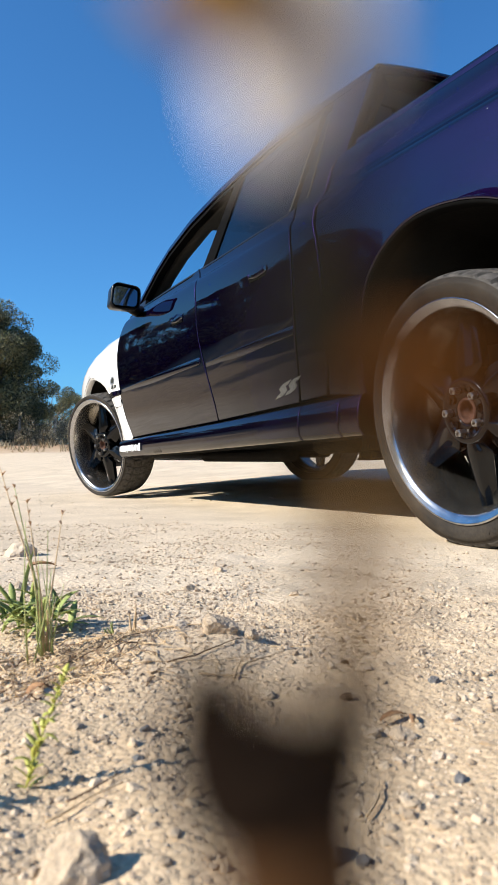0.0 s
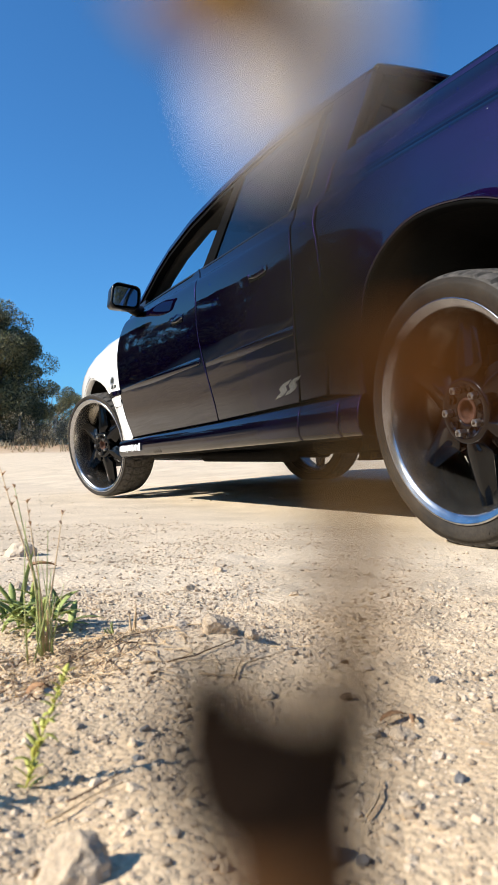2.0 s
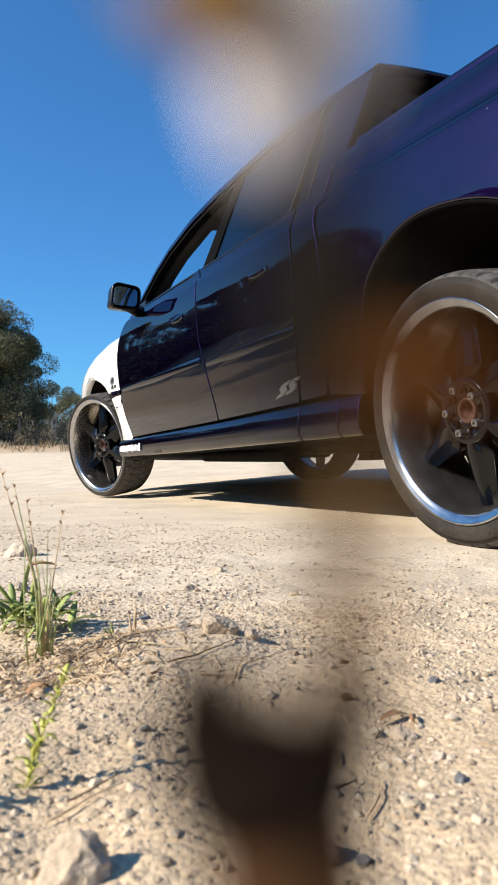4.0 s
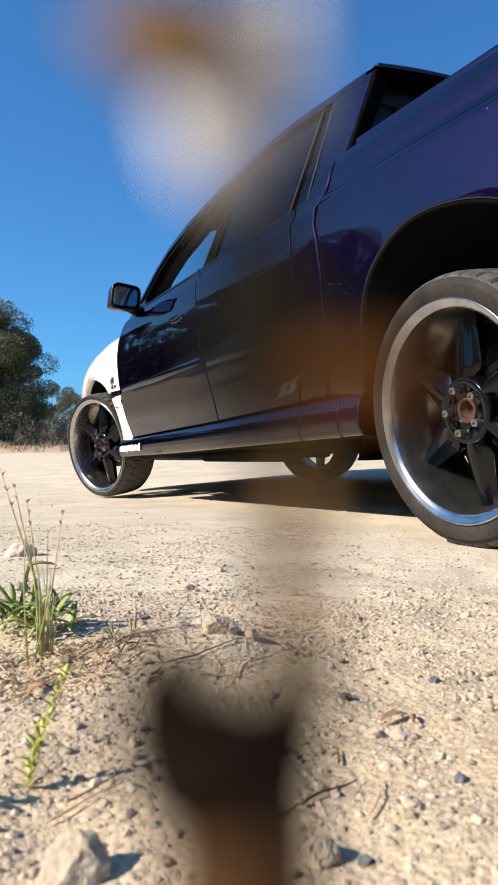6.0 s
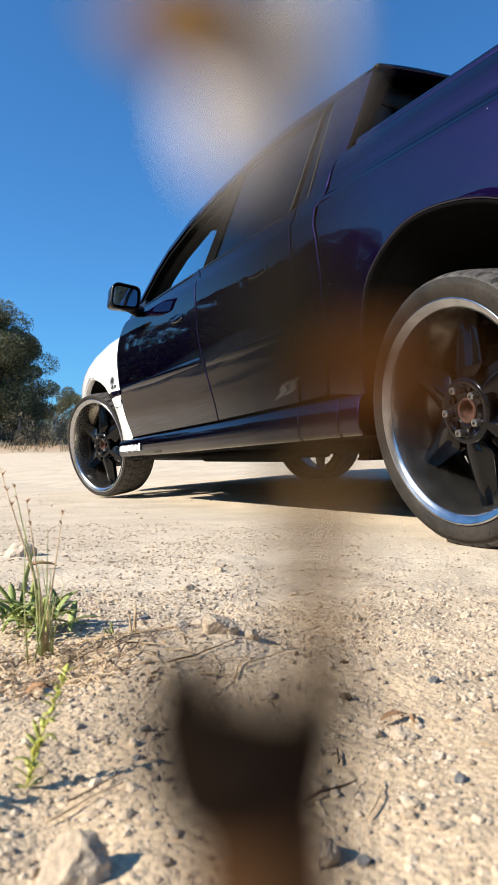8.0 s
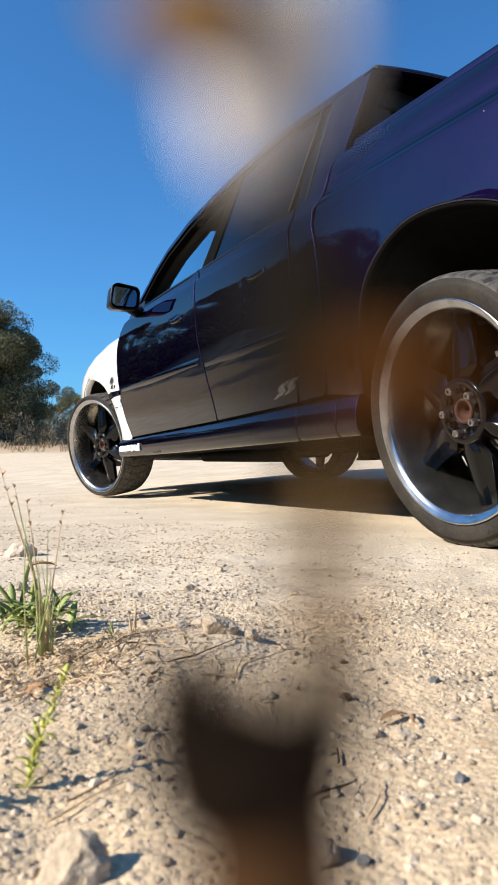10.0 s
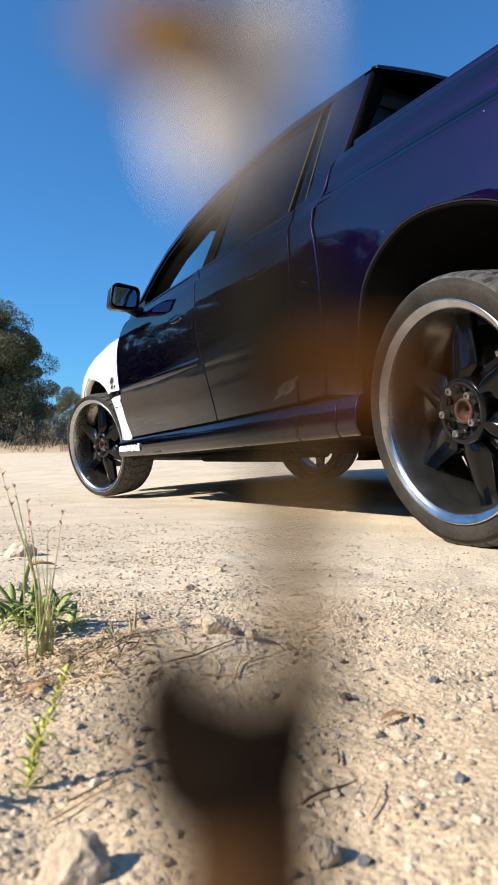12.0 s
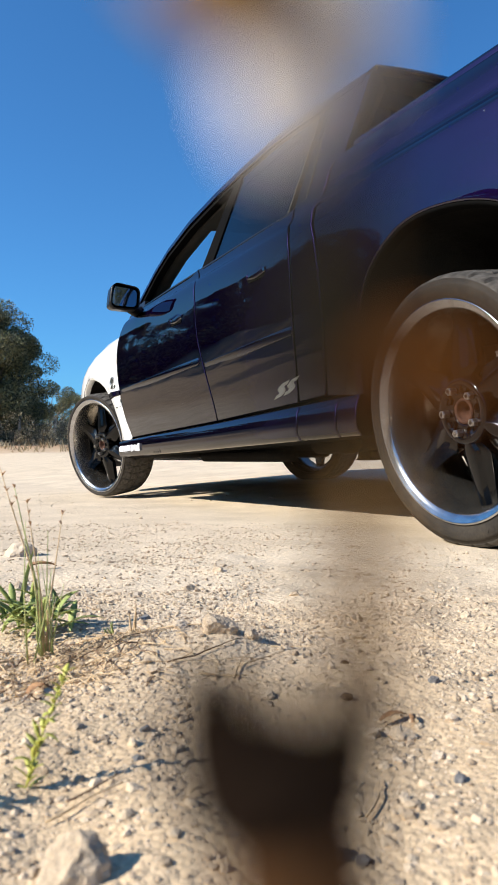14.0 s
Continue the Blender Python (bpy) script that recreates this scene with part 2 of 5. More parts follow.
def near_z(x, y):
    """The ground close by, with its small lumps and hollows."""
    d = math.hypot(x, y)
    z = ground_z(x, y)
    rough = max(0.0, 1 - max(0.0, d - 1.1) / 1.1) * min(1.0, max(0.0, (y - 0.1) / 0.1))
    z += rough * (0.007 * noise.noise((x * 6, y * 6, 1.0)) + 0.0055 * noise.noise((x * 17, y * 17, 2.0)) + 0.0007 * noise.noise((x * 42, y * 42, 5.0)))
    z += 0.0012 * noise.noise((x * 30, y * 30, 4.0)) * (1 - rough) * min(1.0, max(0.0, (y - 0.1) / 0.1))
    z += 0.02 * math.exp(-(((x - 0.30) / 0.10) ** 2 + ((y - 0.67) / 0.06) ** 2))
    return z


def make_ground():
    bm = bmesh.new()
    xs = [-3000, -900, -300, -120, -60, -35, -20, -14, -11.5, -10, -9, -8, -5, -3, -2, -1.3, -0.8, -0.45]
    x = -0.25
    while x < 1.15:
        xs.append(x)
        x += 0.0075
    while x < 6:
        xs.append(x)
        x += 0.05 + (x - 1.15) * 0.05
    xs += [7, 8, 9.5, 11, 13, 15, 18, 21, 25, 30, 40, 60, 100, 200, 500, 1200, 3000]
    ys = [-3000, -900, -300, -120, -60, -30, -15, -8, -4, -2, -1, -0.4]
    y = 0.1
    while y < 1.6:
        ys.append(y)
        y += 0.0075
    while y < 7:
        ys.append(y)
        y += 0.03 + (y - 1.6) * 0.05
    ys += [7.5, 8, 9, 10, 11.5, 13, 15, 17, 19, 21, 23, 25, 26, 27, 28, 29, 30, 31, 33, 36, 40, 46, 55, 75, 120, 250, 600, 1400, 3000]
    grid(bm, [[(a, b, near_z(a, b)) for a in xs] for b in ys])
    m = material("pale_dirt", (0.63, 0.513, 0.37), 0.95, 0, 0.12, 3.5, bump=0.0022, bump_scale=120, second=(0.73, 0.612, 0.46), fine=160, spec=0.15)
    ob = part("ground", bm, m, None)
    tagged(ob, "pale sandy gravel track with loose grit and small stones", "ground", kind="structure")
    return ob


ground = make_ground()

# ---- the vehicle: local x across (near side negative), y forward from the rear axle, z up ----
CAR_AT = (2.19, 1.292, 0.0)
car = empty("pickup_truck", pose(*CAR_AT), "dark blue four-door ute with a white front wing", "pickup truck")
WB, WR = 3.206, 0.3375
SIDE = [(0.2, 0.112), (0.3, 0.09), (0.4, 0.068), (0.55, 0.042), (0.7, 0.0215), (0.8, 0.011), (0.9, 0.0035), (0.97, 0.001), (1.02, 0.007), (1.044, 0.02), (1.053, 0.036), (1.07, 0.046), (1.1, 0.055)]
PLAN = [(-1.3, 0.06), (-0.8, 0.02), (0.0, 0.0), (2.2, 0.0), (3.2, 0.006), (3.6, 0.022), (3.85, 0.06), (4.0, 0.115), (4.15, 0.24)]
TUB = [(0.25, 0.07), (0.45, 0.034), (0.70, 0.010), (0.85, -0.001), (0.95, -0.004), (1.01, -0.001), (1.04, 0.002), (1.056, 0.006), (1.072, 0.017), (1.088, 0.031), (1.104, 0.038), (1.13, 0.041), (1.18, 0.054), (1.23, 0.082)]
FTOP = [(2.4, 1.05), (2.75, 1.045), (3.1, 1.03), (3.4, 0.995), (3.7, 0.93), (3.95, 0.84), (4.15, 0.72)]


def body_x(y, z):
    wave = 0.0007 * noise.noise((y * 3.0, z * 5.0, 2.0)) + 0.0003 * noise.noise((y * 7.0, z * 9.0, 8.0))
    return -(0.92 - spline(SIDE, z) - spline(PLAN, y)) + wave


def tub_x(y, z):
    flare = 0.005 * math.exp(-((math.hypot(y * 1.02, z - 0.42) - 0.44) / 0.055) ** 2)
    k = min(1.0, max(0.0, (0.66 - y) / 0.34))
    k = k * k * (3 - 2 * k) if z < 1.02 else 1.0 - (1.0 - k * k * (3 - 2 * k)) * max(0.0, 1 - (z - 1.02) / 0.04)
    inset = spline(SIDE, z) * (1 - k) + spline(TUB, z) * k
    return -(0.92 - inset - spline(PLAN, y) + flare)


def corner_x(y, z):
    """The cab's rear corner: door surface below, flush with the tub above."""
    w = min(1.0, max(0.0, (z - 1.0) / 0.04)) * min(1.0, max(0.0, (0.80 - y) / 0.17))
    return body_x(y, z) * (1 - w) - w * (0.92 - spline(TUB, z) - spline(PLAN, y))


def fender_x(y, z):
    top = spline(FTOP, y) - z
    flare = 0.016 * math.exp(-((math.hypot(y - WB, z - 0.36) - 0.44) / 0.04) ** 2)
    return -(0.92 - spline(SIDE, min(z, 0.9)) - spline(PLAN, y) - 0.13 * math.exp(-max(top, -0.02) / 0.055) + flare)


def cabin_x(y, z):
    return -(0.868 - 0.30 * (z - 1.07) - 0.10 * max(0.0, y - 2.1) * max(0.0, z - 1.07))


def sill_x(y, z):
    h = z - spline([(0.3, 0.29), (2.7, 0.25)], y)
    return -(0.915 - spline([(0.0, 0.022), (0.012, 0.006), (0.03, 0.001), (0.07, 0.0), (0.10, 0.005), (0.13, 0.020), (0.15, 0.034)], h))


DOOR_EDGE = [(2.6581, 0.3698), (2.7164, 0.4682), (2.7608, 0.586), (2.7785, 0.7017), (2.7817, 0.7973), (2.7694, 0.8641), (2.7302, 0.9308), (2.6779, 0.9815), (2.6228, 1.0306), (2.6121, 1.0832)]
B_SEAM = [(1.6854, 1.1126), (1.6141, 1.0306), (1.5954, 0.9212), (1.6, 0.845), (1.5931, 0.7686), (1.5698, 0.6826), (1.5474, 0.6132), (1.5243, 0.5421), (1.5055, 0.4731), (1.4937, 0.3961)]
C_SEAM = [(0.8196, 0.4202), (0.8033, 0.5567), (0.7919, 0.7017), (0.7834, 0.8354), (0.7818, 0.9405), (0.7909, 1.0041), (0.8403, 1.0802), (0.836, 1.1229)]
TUB_SEAM = [(0.6446, 0.4296), (0.6221, 0.5527), (0.6072, 0.6966), (0.6089, 0.8407), (0.6204, 0.9403), (0.6388, 0.9974), (0.634, 1.045), (0.617, 1.085), (0.606, 1.13), (0.602, 1.18), (0.604, 1.224)]
RAIL = [(2.66, 1.05), (2.60, 1.13), (2.54, 1.215), (2.46, 1.315), (2.325, 1.405), (2.053, 1.488), (1.779, 1.537), (1.495, 1.566), (1.283, 1.583), (1.099, 1.583), (0.927, 1.570), (0.774, 1.556), (0.60, 1.540)]


LEDGE = (0.985, 1.0, 1.02, 1.03, 1.037, 1.043, 1.047, 1.051, 1.055, 1.059, 1.064, 1.07, 1.078, 1.087, 1.096, 1.105)


def shift(pts, dy):
    return [(y + dy, z) for y, z in pts]


REAR_ARCH = smooth_path([(0.416, 0.40), (0.415, 0.50), (0.404, 0.62), (0.372, 0.727), (0.308, 0.797), (0.221, 0.845), (0.135, 0.862), (0.035, 0.857), (-0.066, 0.836), (-0.155, 0.800), (-0.25, 0.738), (-0.335, 0.645), (-0.395, 0.53), (-0.42, 0.40)])
FRONT_ARCH = [(3.70, 0.3683), (3.70, 0.5085), (3.69, 0.6065), (3.655, 0.6745), (3.60, 0.7277), (3.5212, 0.7638), (3.441, 0.7824), (3.3458, 0.7873), (3.2616, 0.7775), (3.1668, 0.7511), (3.0773, 0.7103), (3.0065, 0.6609), (2.9448, 0.6085), (2.8989, 0.5508), (2.8602, 0.4788), (2.8382, 0.4088), (2.8485, 0.3601)]


def ribbon(pts, width, inward=True):
    """A strip of that width below a curve in (y, z)."""
    low = []
    for i, p in enumerate(pts):
        a, b = Vector(pts[max(0, i - 1)]), Vector(pts[min(len(pts) - 1, i + 1)])
        d = (b - a).normalized()
        low.append((p[0] - d.y * width, p[1] + d.x * width))
    return low


def car_side(side):
    g = 0.003
    fd = panel("front_door", shift(DOOR_EDGE, -g) + [(2.3, 1.086), (1.76, 1.094)] + shift(B_SEAM, g), body_x, PAINT, car, side=side, lip=0.004, levels=LEDGE)
    rd = panel("rear_door", shift(B_SEAM, -g)[::-1] + [(1.62, 1.100), (1.2, 1.108), (0.88, 1.112)] + shift(C_SEAM, g)[::-1], body_x, PAINT, car, side=side, lip=0.005, levels=LEDGE)
    panel("cab_corner", shift(C_SEAM, -g) + [(0.80, 1.126), (0.745, 1.132), (0.715, 1.175), (0.70, 1.20), (0.612, 1.212)] + shift(TUB_SEAM, 0.004)[9::-1], corner_x, PAINT, car, side=side, lip=0.008, levels=LEDGE)
    panel("tub_side", shift(TUB_SEAM, -0.005) + [(0.2, 1.229), (-0.4, 1.227), (-1.12, 1.222), (-1.16, 0.9), (-1.10, 0.50), (-0.8, 0.44)] + REAR_ARCH[::-1] + [(0.5, 0.415)], tub_x, PAINT, car, side=side, step=0.02, lip=0.006, dark=False, levels=LEDGE)
    panel("front_wing", DOOR_EDGE[::-1] + [(2.70, 0.355)] + FRONT_ARCH[::-1] + [(3.76, 0.38), (3.80, 0.50), (3.86, 0.66), (3.90, 0.74), (4.0, 0.80), (3.95, 0.838), (3.7, 0.928), (3.4, 0.992), (3.1, 1.027), (2.75, 1.042)],
          fender_x, WHITE, car, side=side, label="white unpainted front wing panel")
    for a, b, nm in ((2.70, 0.744, "side_skirt"), (0.741, 0.515, "side_skirt"), (0.513, 0.41, "side_skirt")):
        lo = lambda y: spline([(0.3, 0.29), (2.7, 0.25)], y)
        up = lambda y: spline([(0.3, 0.418), (0.74, 0.404), (1.386, 0.380), (2.49, 0.353), (2.7, 0.345)], y)
        ys = [a + (b - a) * i / 12 for i in range(13)]
        pts = [(y, up(y)) for y in ys] + [(y, lo(y)) for y in ys[::-1]]
        panel(nm, pts, sill_x, PAINT, car, thick=0.10, step=0.03, side=side, lip=0.006)
    # side moulding on the doors and wing
    for y0, y1, mat, who in ((1.60, 2.725, PAINT, fd), (0.80, 1.54, PAINT, rd)):
        pts = rounded([(y0, 0.655), (y0, 0.690), (y1, 0.655), (y1, 0.620)], 0.012)
        panel("side_moulding", pts, lambda y, z: body_x(y, z) - 0.004 + 6.0 * (z - 0.662) ** 2, mat, who, thick=0.012, step=0.02, side=side)
    # rail and pillar strip over the doors
    panel("roof_rail", RAIL + ribbon(RAIL, 0.035)[::-1], cabin_x, PAINT, car, thick=0.05, step=0.06, side=side, dark=False)
    inner = ribbon(RAIL, 0.037)
    inner2 = ribbon(RAIL, 0.062)
    panel("window_channel", inner[1:] + inner2[1:][::-1], lambda y, z: cabin_x(y, z) + 0.012, SEAL_AND_SHADE, car, thick=0.035, step=0.06, side=side)
    # pillars
    panel("centre_pillar", [(1.70, 1.083), (1.58, 1.087), (1.50, 1.515), (1.585, 1.505)], lambda y, z: cabin_x(y, z) + 0.008, SEAL_AND_SHADE, car, side=side)
    panel("rear_pillar", [(0.72, 1.10), (0.772, 1.103), (0.780, 1.20), (0.788, 1.38), (0.790, 1.545), (0.565, 1.522), (0.585, 1.38), (0.612, 1.22), (0.622, 1.11)], lambda y, z: cabin_x(y, z) + 0.002, PAINT, car, side=side, thick=0.05)
    # the pillar turns in behind the cab; near-black colour stands for its shade
    bm = bmesh.new()
    edge = smooth_path([(0.620, 1.12), (0.611, 1.22), (0.584, 1.38), (0.570, 1.47), (0.563, 1.524)], 5)
    grid(bm, [[((cabin_x(y, z) + dx) * (-side), y + dy, z) for y, z in edge] for dx, dy in ((0.004, 0.004), (0.008, -0.004), (0.018, -0.009), (0.035, -0.006), (0.08, 0.030), (0.13, 0.075))])
    part("rear_buttress", bm, SEAL_AND_SHADE, car)
    panel("window_divider", [(0.926, 1.098), (0.914, 1.098), (0.858, 1.53), (0.868, 1.53)], lambda y, z: cabin_x(y, z) + 0.004, DIVIDER, car, side=side, thick=0.01)
    panel("window_divider", [(0.806, 1.10), (0.795, 1.10), (0.793, 1.38), (0.785, 1.535), (0.794, 1.535), (0.803, 1.38)], lambda y, z: cabin_x(y, z) + 0.003, DIVIDER, car, side=side, thick=0.01)
    panel("belt_trim", [(2.60, 1.076), (2.14, 1.092), (1.2, 1.110), (0.775, 1.116), (0.775, 1.126), (1.2, 1.122), (2.14, 1.104), (2.58, 1.090)], lambda y, z: cabin_x(y, z) - 0.006, BLACK_PLASTIC, car, side=side, thick=0.02)
    panel("rear_window", [(1.585, 1.09), (0.92, 1.10), (0.862, 1.53), (1.05, 1.535), (1.30, 1.525), (1.51, 1.50)], lambda y, z: cabin_x(y, z) + 0.014, TINTED, car, side=side, thick=0.002, label="dark tinted rear door glass")
    panel("quarter_window", [(0.915, 1.10), (0.805, 1.10), (0.794, 1.535), (0.859, 1.535)], lambda y, z: cabin_x(y, z) + 0.014, TINTED, car, side=side, thick=0.002)
    if side > 0:
        panel("front_window", [(2.54, 1.09), (1.68, 1.09), (1.58, 1.50), (1.80, 1.475), (2.05, 1.43), (2.29, 1.345), (2.41, 1.26), (2.49, 1.16)], lambda y, z: cabin_x(y, z) + 0.014, CLEAR, car, side=side, thick=0.002, label="pale tinted front door glass")
    # triangle at the mirror's foot
    panel("mirror_corner", [(2.66, 1.065), (2.40, 1.075), (2.45, 1.13), (2.58, 1.12)], lambda y, z: cabin_x(y, z) - 0.002, BLACK_PLASTIC, car, side=side)
    # turned-in wheel arch edges, the rear one given the gap shade colour, and the black liners behind them
    for nm, path, cy, mat, fx in (("arch_lip", REAR_ARCH, 0.0, SEAL_AND_SHADE, tub_x), ("arch_lip", FRONT_ARCH, WB, WHITE, fender_x)):
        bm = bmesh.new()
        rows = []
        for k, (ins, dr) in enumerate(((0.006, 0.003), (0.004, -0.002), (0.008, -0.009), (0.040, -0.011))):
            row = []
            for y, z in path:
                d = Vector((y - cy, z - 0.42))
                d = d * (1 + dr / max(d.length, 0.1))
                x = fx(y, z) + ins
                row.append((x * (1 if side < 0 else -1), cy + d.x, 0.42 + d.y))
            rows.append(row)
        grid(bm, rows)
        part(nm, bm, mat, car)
        bm = bmesh.new()
        rows = []
        for ins in (0.02, 0.30):
            rows.append([(max(fx(y, z) + 0.025, -0.90) * (1 if side < 0 else -1) if ins < 0.1 else 0.58 * side, y, z) for y, z in path])
        vs = grid(bm, rows)
        bm.faces.new(vs[-1])
        part("wheel_liner", bm, DARK, car)
    return fd, rd


front_door, rear_door = car_side(-1)
front_door_far, rear_door_far = car_side(1)


def make_roof():
    bm = bmesh.new()
    top = RAIL[5:][::-1]
    rows = []
    for y, z in [(0.56, 1.538)] + top:
        xr = -cabin_x(y, z)
        rows.append([(xr * t, y + 0.03 * (1 - t * t) * (1 if y > 1 else 0.3), z - 0.004 + 0.063 * (1 - abs(t) ** 2.6)) for t in [i / 12 - 1 for i in range(25)]])
    grid(bm, rows)
    part("roof", bm, PAINT, car)
    bm = bmesh.new()
    rows = []
    for y, z in [(0.67, 1.515)] + RAIL[5:-1][::-1]:
        xr = -cabin_x(y, z) - 0.05
        rows.append([(xr * t, y, z - 0.055 + 0.05 * (1 - t * t)) for t in [i / 8 - 1 for i in range(17)]])
    grid(bm, rows)
    part("headlining", bm, TRIM, car, "dark cloth headlining")
    # windscreen and its glass
    bm = bmesh.new()
    rows = []
    for y, z in RAIL[:6]:
        xr = -cabin_x(y, z) - 0.04
        rows.append([(xr * t, y + 0.16 * (1 - t * t), z) for t in [i / 8 - 1 for i in range(17)]])
    grid(bm, rows)
    part("windscreen", bm, CLEAR, car)
    for sgn in (-1, 1):
        bm = bmesh.new()
        rows = []
        for y, z in RAIL[:7]:
            xr = -cabin_x(y, z)
            rows.append([(sgn * (xr - a), y + b, z + c) for a, b, c in ((0.03, 0.0, -0.03), (0.05, 0.0, -0.055), (0.12, 0.02, -0.045), (0.135, 0.03, -0.01), (0.06, 0.01, 0.0))])
        grid(bm, rows)
        part("pillar_trim", bm, TRIM, car)
    # back of the cab with its window
    bm = bmesh.new()
    for lo, hi in (((-0.72, 0.62, 0.40), (0.72, 0.67, 1.20)), ((-0.66, 0.62, 1.45), (0.66, 0.67, 1.525)),
                   ((-0.70, 0.62, 1.20), (-0.60, 0.67, 1.45)), ((0.60, 0.62, 1.20), (0.70, 0.67, 1.45))):
        box(bm, lo, hi, 0.008)
    part("cab_back", bm, BLACK_PLASTIC, car)
    bm = bmesh.new()
    box(bm, (-0.61, 0.645, 1.19), (0.61, 0.652, 1.46))
    part("back_window", bm, TINTED, car, "dark tinted back window")
    bm = bmesh.new()
    rows = []
    for dy, dz in ((0.0, 0.0), (-0.035, -0.006), (-0.04, -0.022), (-0.01, -0.03)):
        rows.append([((-0.725 + 1.45 * i / 24), 0.575 + dy, 1.5425 + dz + 0.055 * (1 - abs(2 * i / 24 - 1) ** 2.6)) for i in range(25)])
    grid(bm, rows)
    part("roof_lip", bm, PAINT, car)


make_roof()


def make_body_rest():
    # bonnet
    bm = bmesh.new()
    rows = []
    for i in range(15):
        y = 2.72 + 1.40 * i / 14
        zt = spline(FTOP, y)
        xe = -fender_x(y, zt - 0.004) - 0.004
        rows.append([(xe * t, y + (0.0 if i else 0.12 * (1 - t * t)) + (0.06 * (1 - t * t) if i == 14 else 0), zt + 0.075 * (1 - abs(t) ** 2.2) * (1 - 0.4 * i / 14)) for t in [k / 12 - 1 for k in range(25)]])
    grid(bm, rows)
    part("bonnet", bm, WHITE, car, "white bonnet")
    # front bumper
    bm = bmesh.new()
    rows = []
    for z, out in ((0.26, -0.05), (0.30, 0.0), (0.45, 0.02), (0.60, 0.02), (0.70, 0.0), (0.76, -0.05), (0.80, -0.12)):
        row = []
        for i in range(33):
            a = -math.pi / 2 + math.pi * i / 32
            s, c = math.sin(a), math.cos(a)
            row.append(((0.79 + out * 0.3) * math.copysign(abs(s) ** 0.55, s), 3.80 + (0.38 + out) * abs(c) ** 0.75, z))
        rows.append(row)
    grid(bm, rows)
    part("front_bumper", bm, WHITE, car)
    # floor pan, sills, exhaust
    bm = bmesh.new()
    box(bm, (-0.80, 0.42, 0.31), (0.80, 2.72, 0.37), 0.02)
    box(bm, (-0.58, -1.1, 0.36), (0.58, 0.42, 0.50), 0.02)
    box(bm, (-0.58, 2.70, 0.27), (0.58, 4.0, 0.50), 0.02)
    part("floor_pan", bm, DARK, car)
    bm = bmesh.new()
    tube(bm, [(-0.45, 2.5, 0.26), (-0.45, 1.6, 0.25), (-0.50, 1.45, 0.25)], 0.03, 10)
    part("exhaust_pipe", bm, DARK, car)
    bm = bmesh.new()
    tube(bm, [(-0.45, 1.32, 0.295), (-0.45, 1.30, 0.295), (-0.45, 1.05, 0.295), (-0.45, 1.03, 0.295)], [0.02, 0.042, 0.042, 0.02], 16)
    part("muffler", bm, DARK, car)
    # load bed floor, tailgate and rail caps
    bm = bmesh.new()
    box(bm, (-0.78, -1.12, 0.62), (0.78, 0.60, 0.66))
    part("bed_floor", bm, DARK, car)
    bm = bmesh.new()
    box(bm, (-0.82, -1.17, 0.50), (0.82, -1.12, 1.222), 0.015)
    part("tailgate", bm, PAINT, car)
    for s in (-1, 1):
        bm = bmesh.new()
        rows = []
        for y in [0.505 - 1.62 * i / 24 for i in range(25)]:
            xo = -tub_x(y, 1.222)
            z = 1.228
            rows.append([(s * (xo + dx), y, z + dz) for dx, dz in ((0.0005, -0.022), (0.003, 0.0), (0.0, 0.010), (-0.02, 0.016), (-0.07, 0.014), (-0.085, 0.0), (-0.085, -0.25))])
        grid(bm, rows)
        part("rail_cap", bm, PAINT, car)
    # dash and inner door cards close the cabin
    bm = bmesh.new()
    box(bm, (-0.74, 2.45, 0.36), (0.74, 2.95, 1.06), 0.05)
    part("dashboard", bm, TRIM, car)
    for s in (-1, 1):
        bm = bmesh.new()
        box(bm, (s * 0.80 - 0.02, 0.66, 0.36), (s * 0.80 + 0.02, 2.6, 1.06), 0.01)
        part("door_card", bm, TRIM, car)


make_body_rest()


def handle(door, y, z):
    bm = bmesh.new()
    x = body_x(y, z)
    rows = []
    for i in range(9):
        a = i / 8
        yy = y - 0.07 + 0.14 * a
        w = 0.016 * (0.5 + 0.5 * math.sin(math.pi * a))
        out = 0.0005 + 0.003 * math.sin(math.pi * a) ** 0.5
        rows.append([(x - out - 0.004 * math.cos(t), yy, z + w * math.sin(t) * 1.3) for t in [2 * math.pi * k / 10 for k in range(10)]])
    vs = grid(bm, rows, close=True)
    bm.faces.new(vs[0])
    bm.faces.new(vs[-1][::-1])
    h = part("door_handle", bm, PAINT, door)
    # a thin near-black strip stands for the shadow gap under the handle
    bm = bmesh.new()
    pts = rounded([(y - 0.066, z - 0.026), (y + 0.066, z - 0.026), (y + 0.066, z - 0.006), (y - 0.066, z - 0.006)], 0.009)
    f = bm.faces.new([bm.verts.new((body_x(a, b) - 0.0025, a, b)) for a, b in pts])
    bmesh.ops.poke(bm, faces=[f])
    part("handle_recess", bm, SEAL_AND_SHADE, door)


handle(front_door, 1.82, 0.90)
handle(rear_door, 1.02, 0.925)


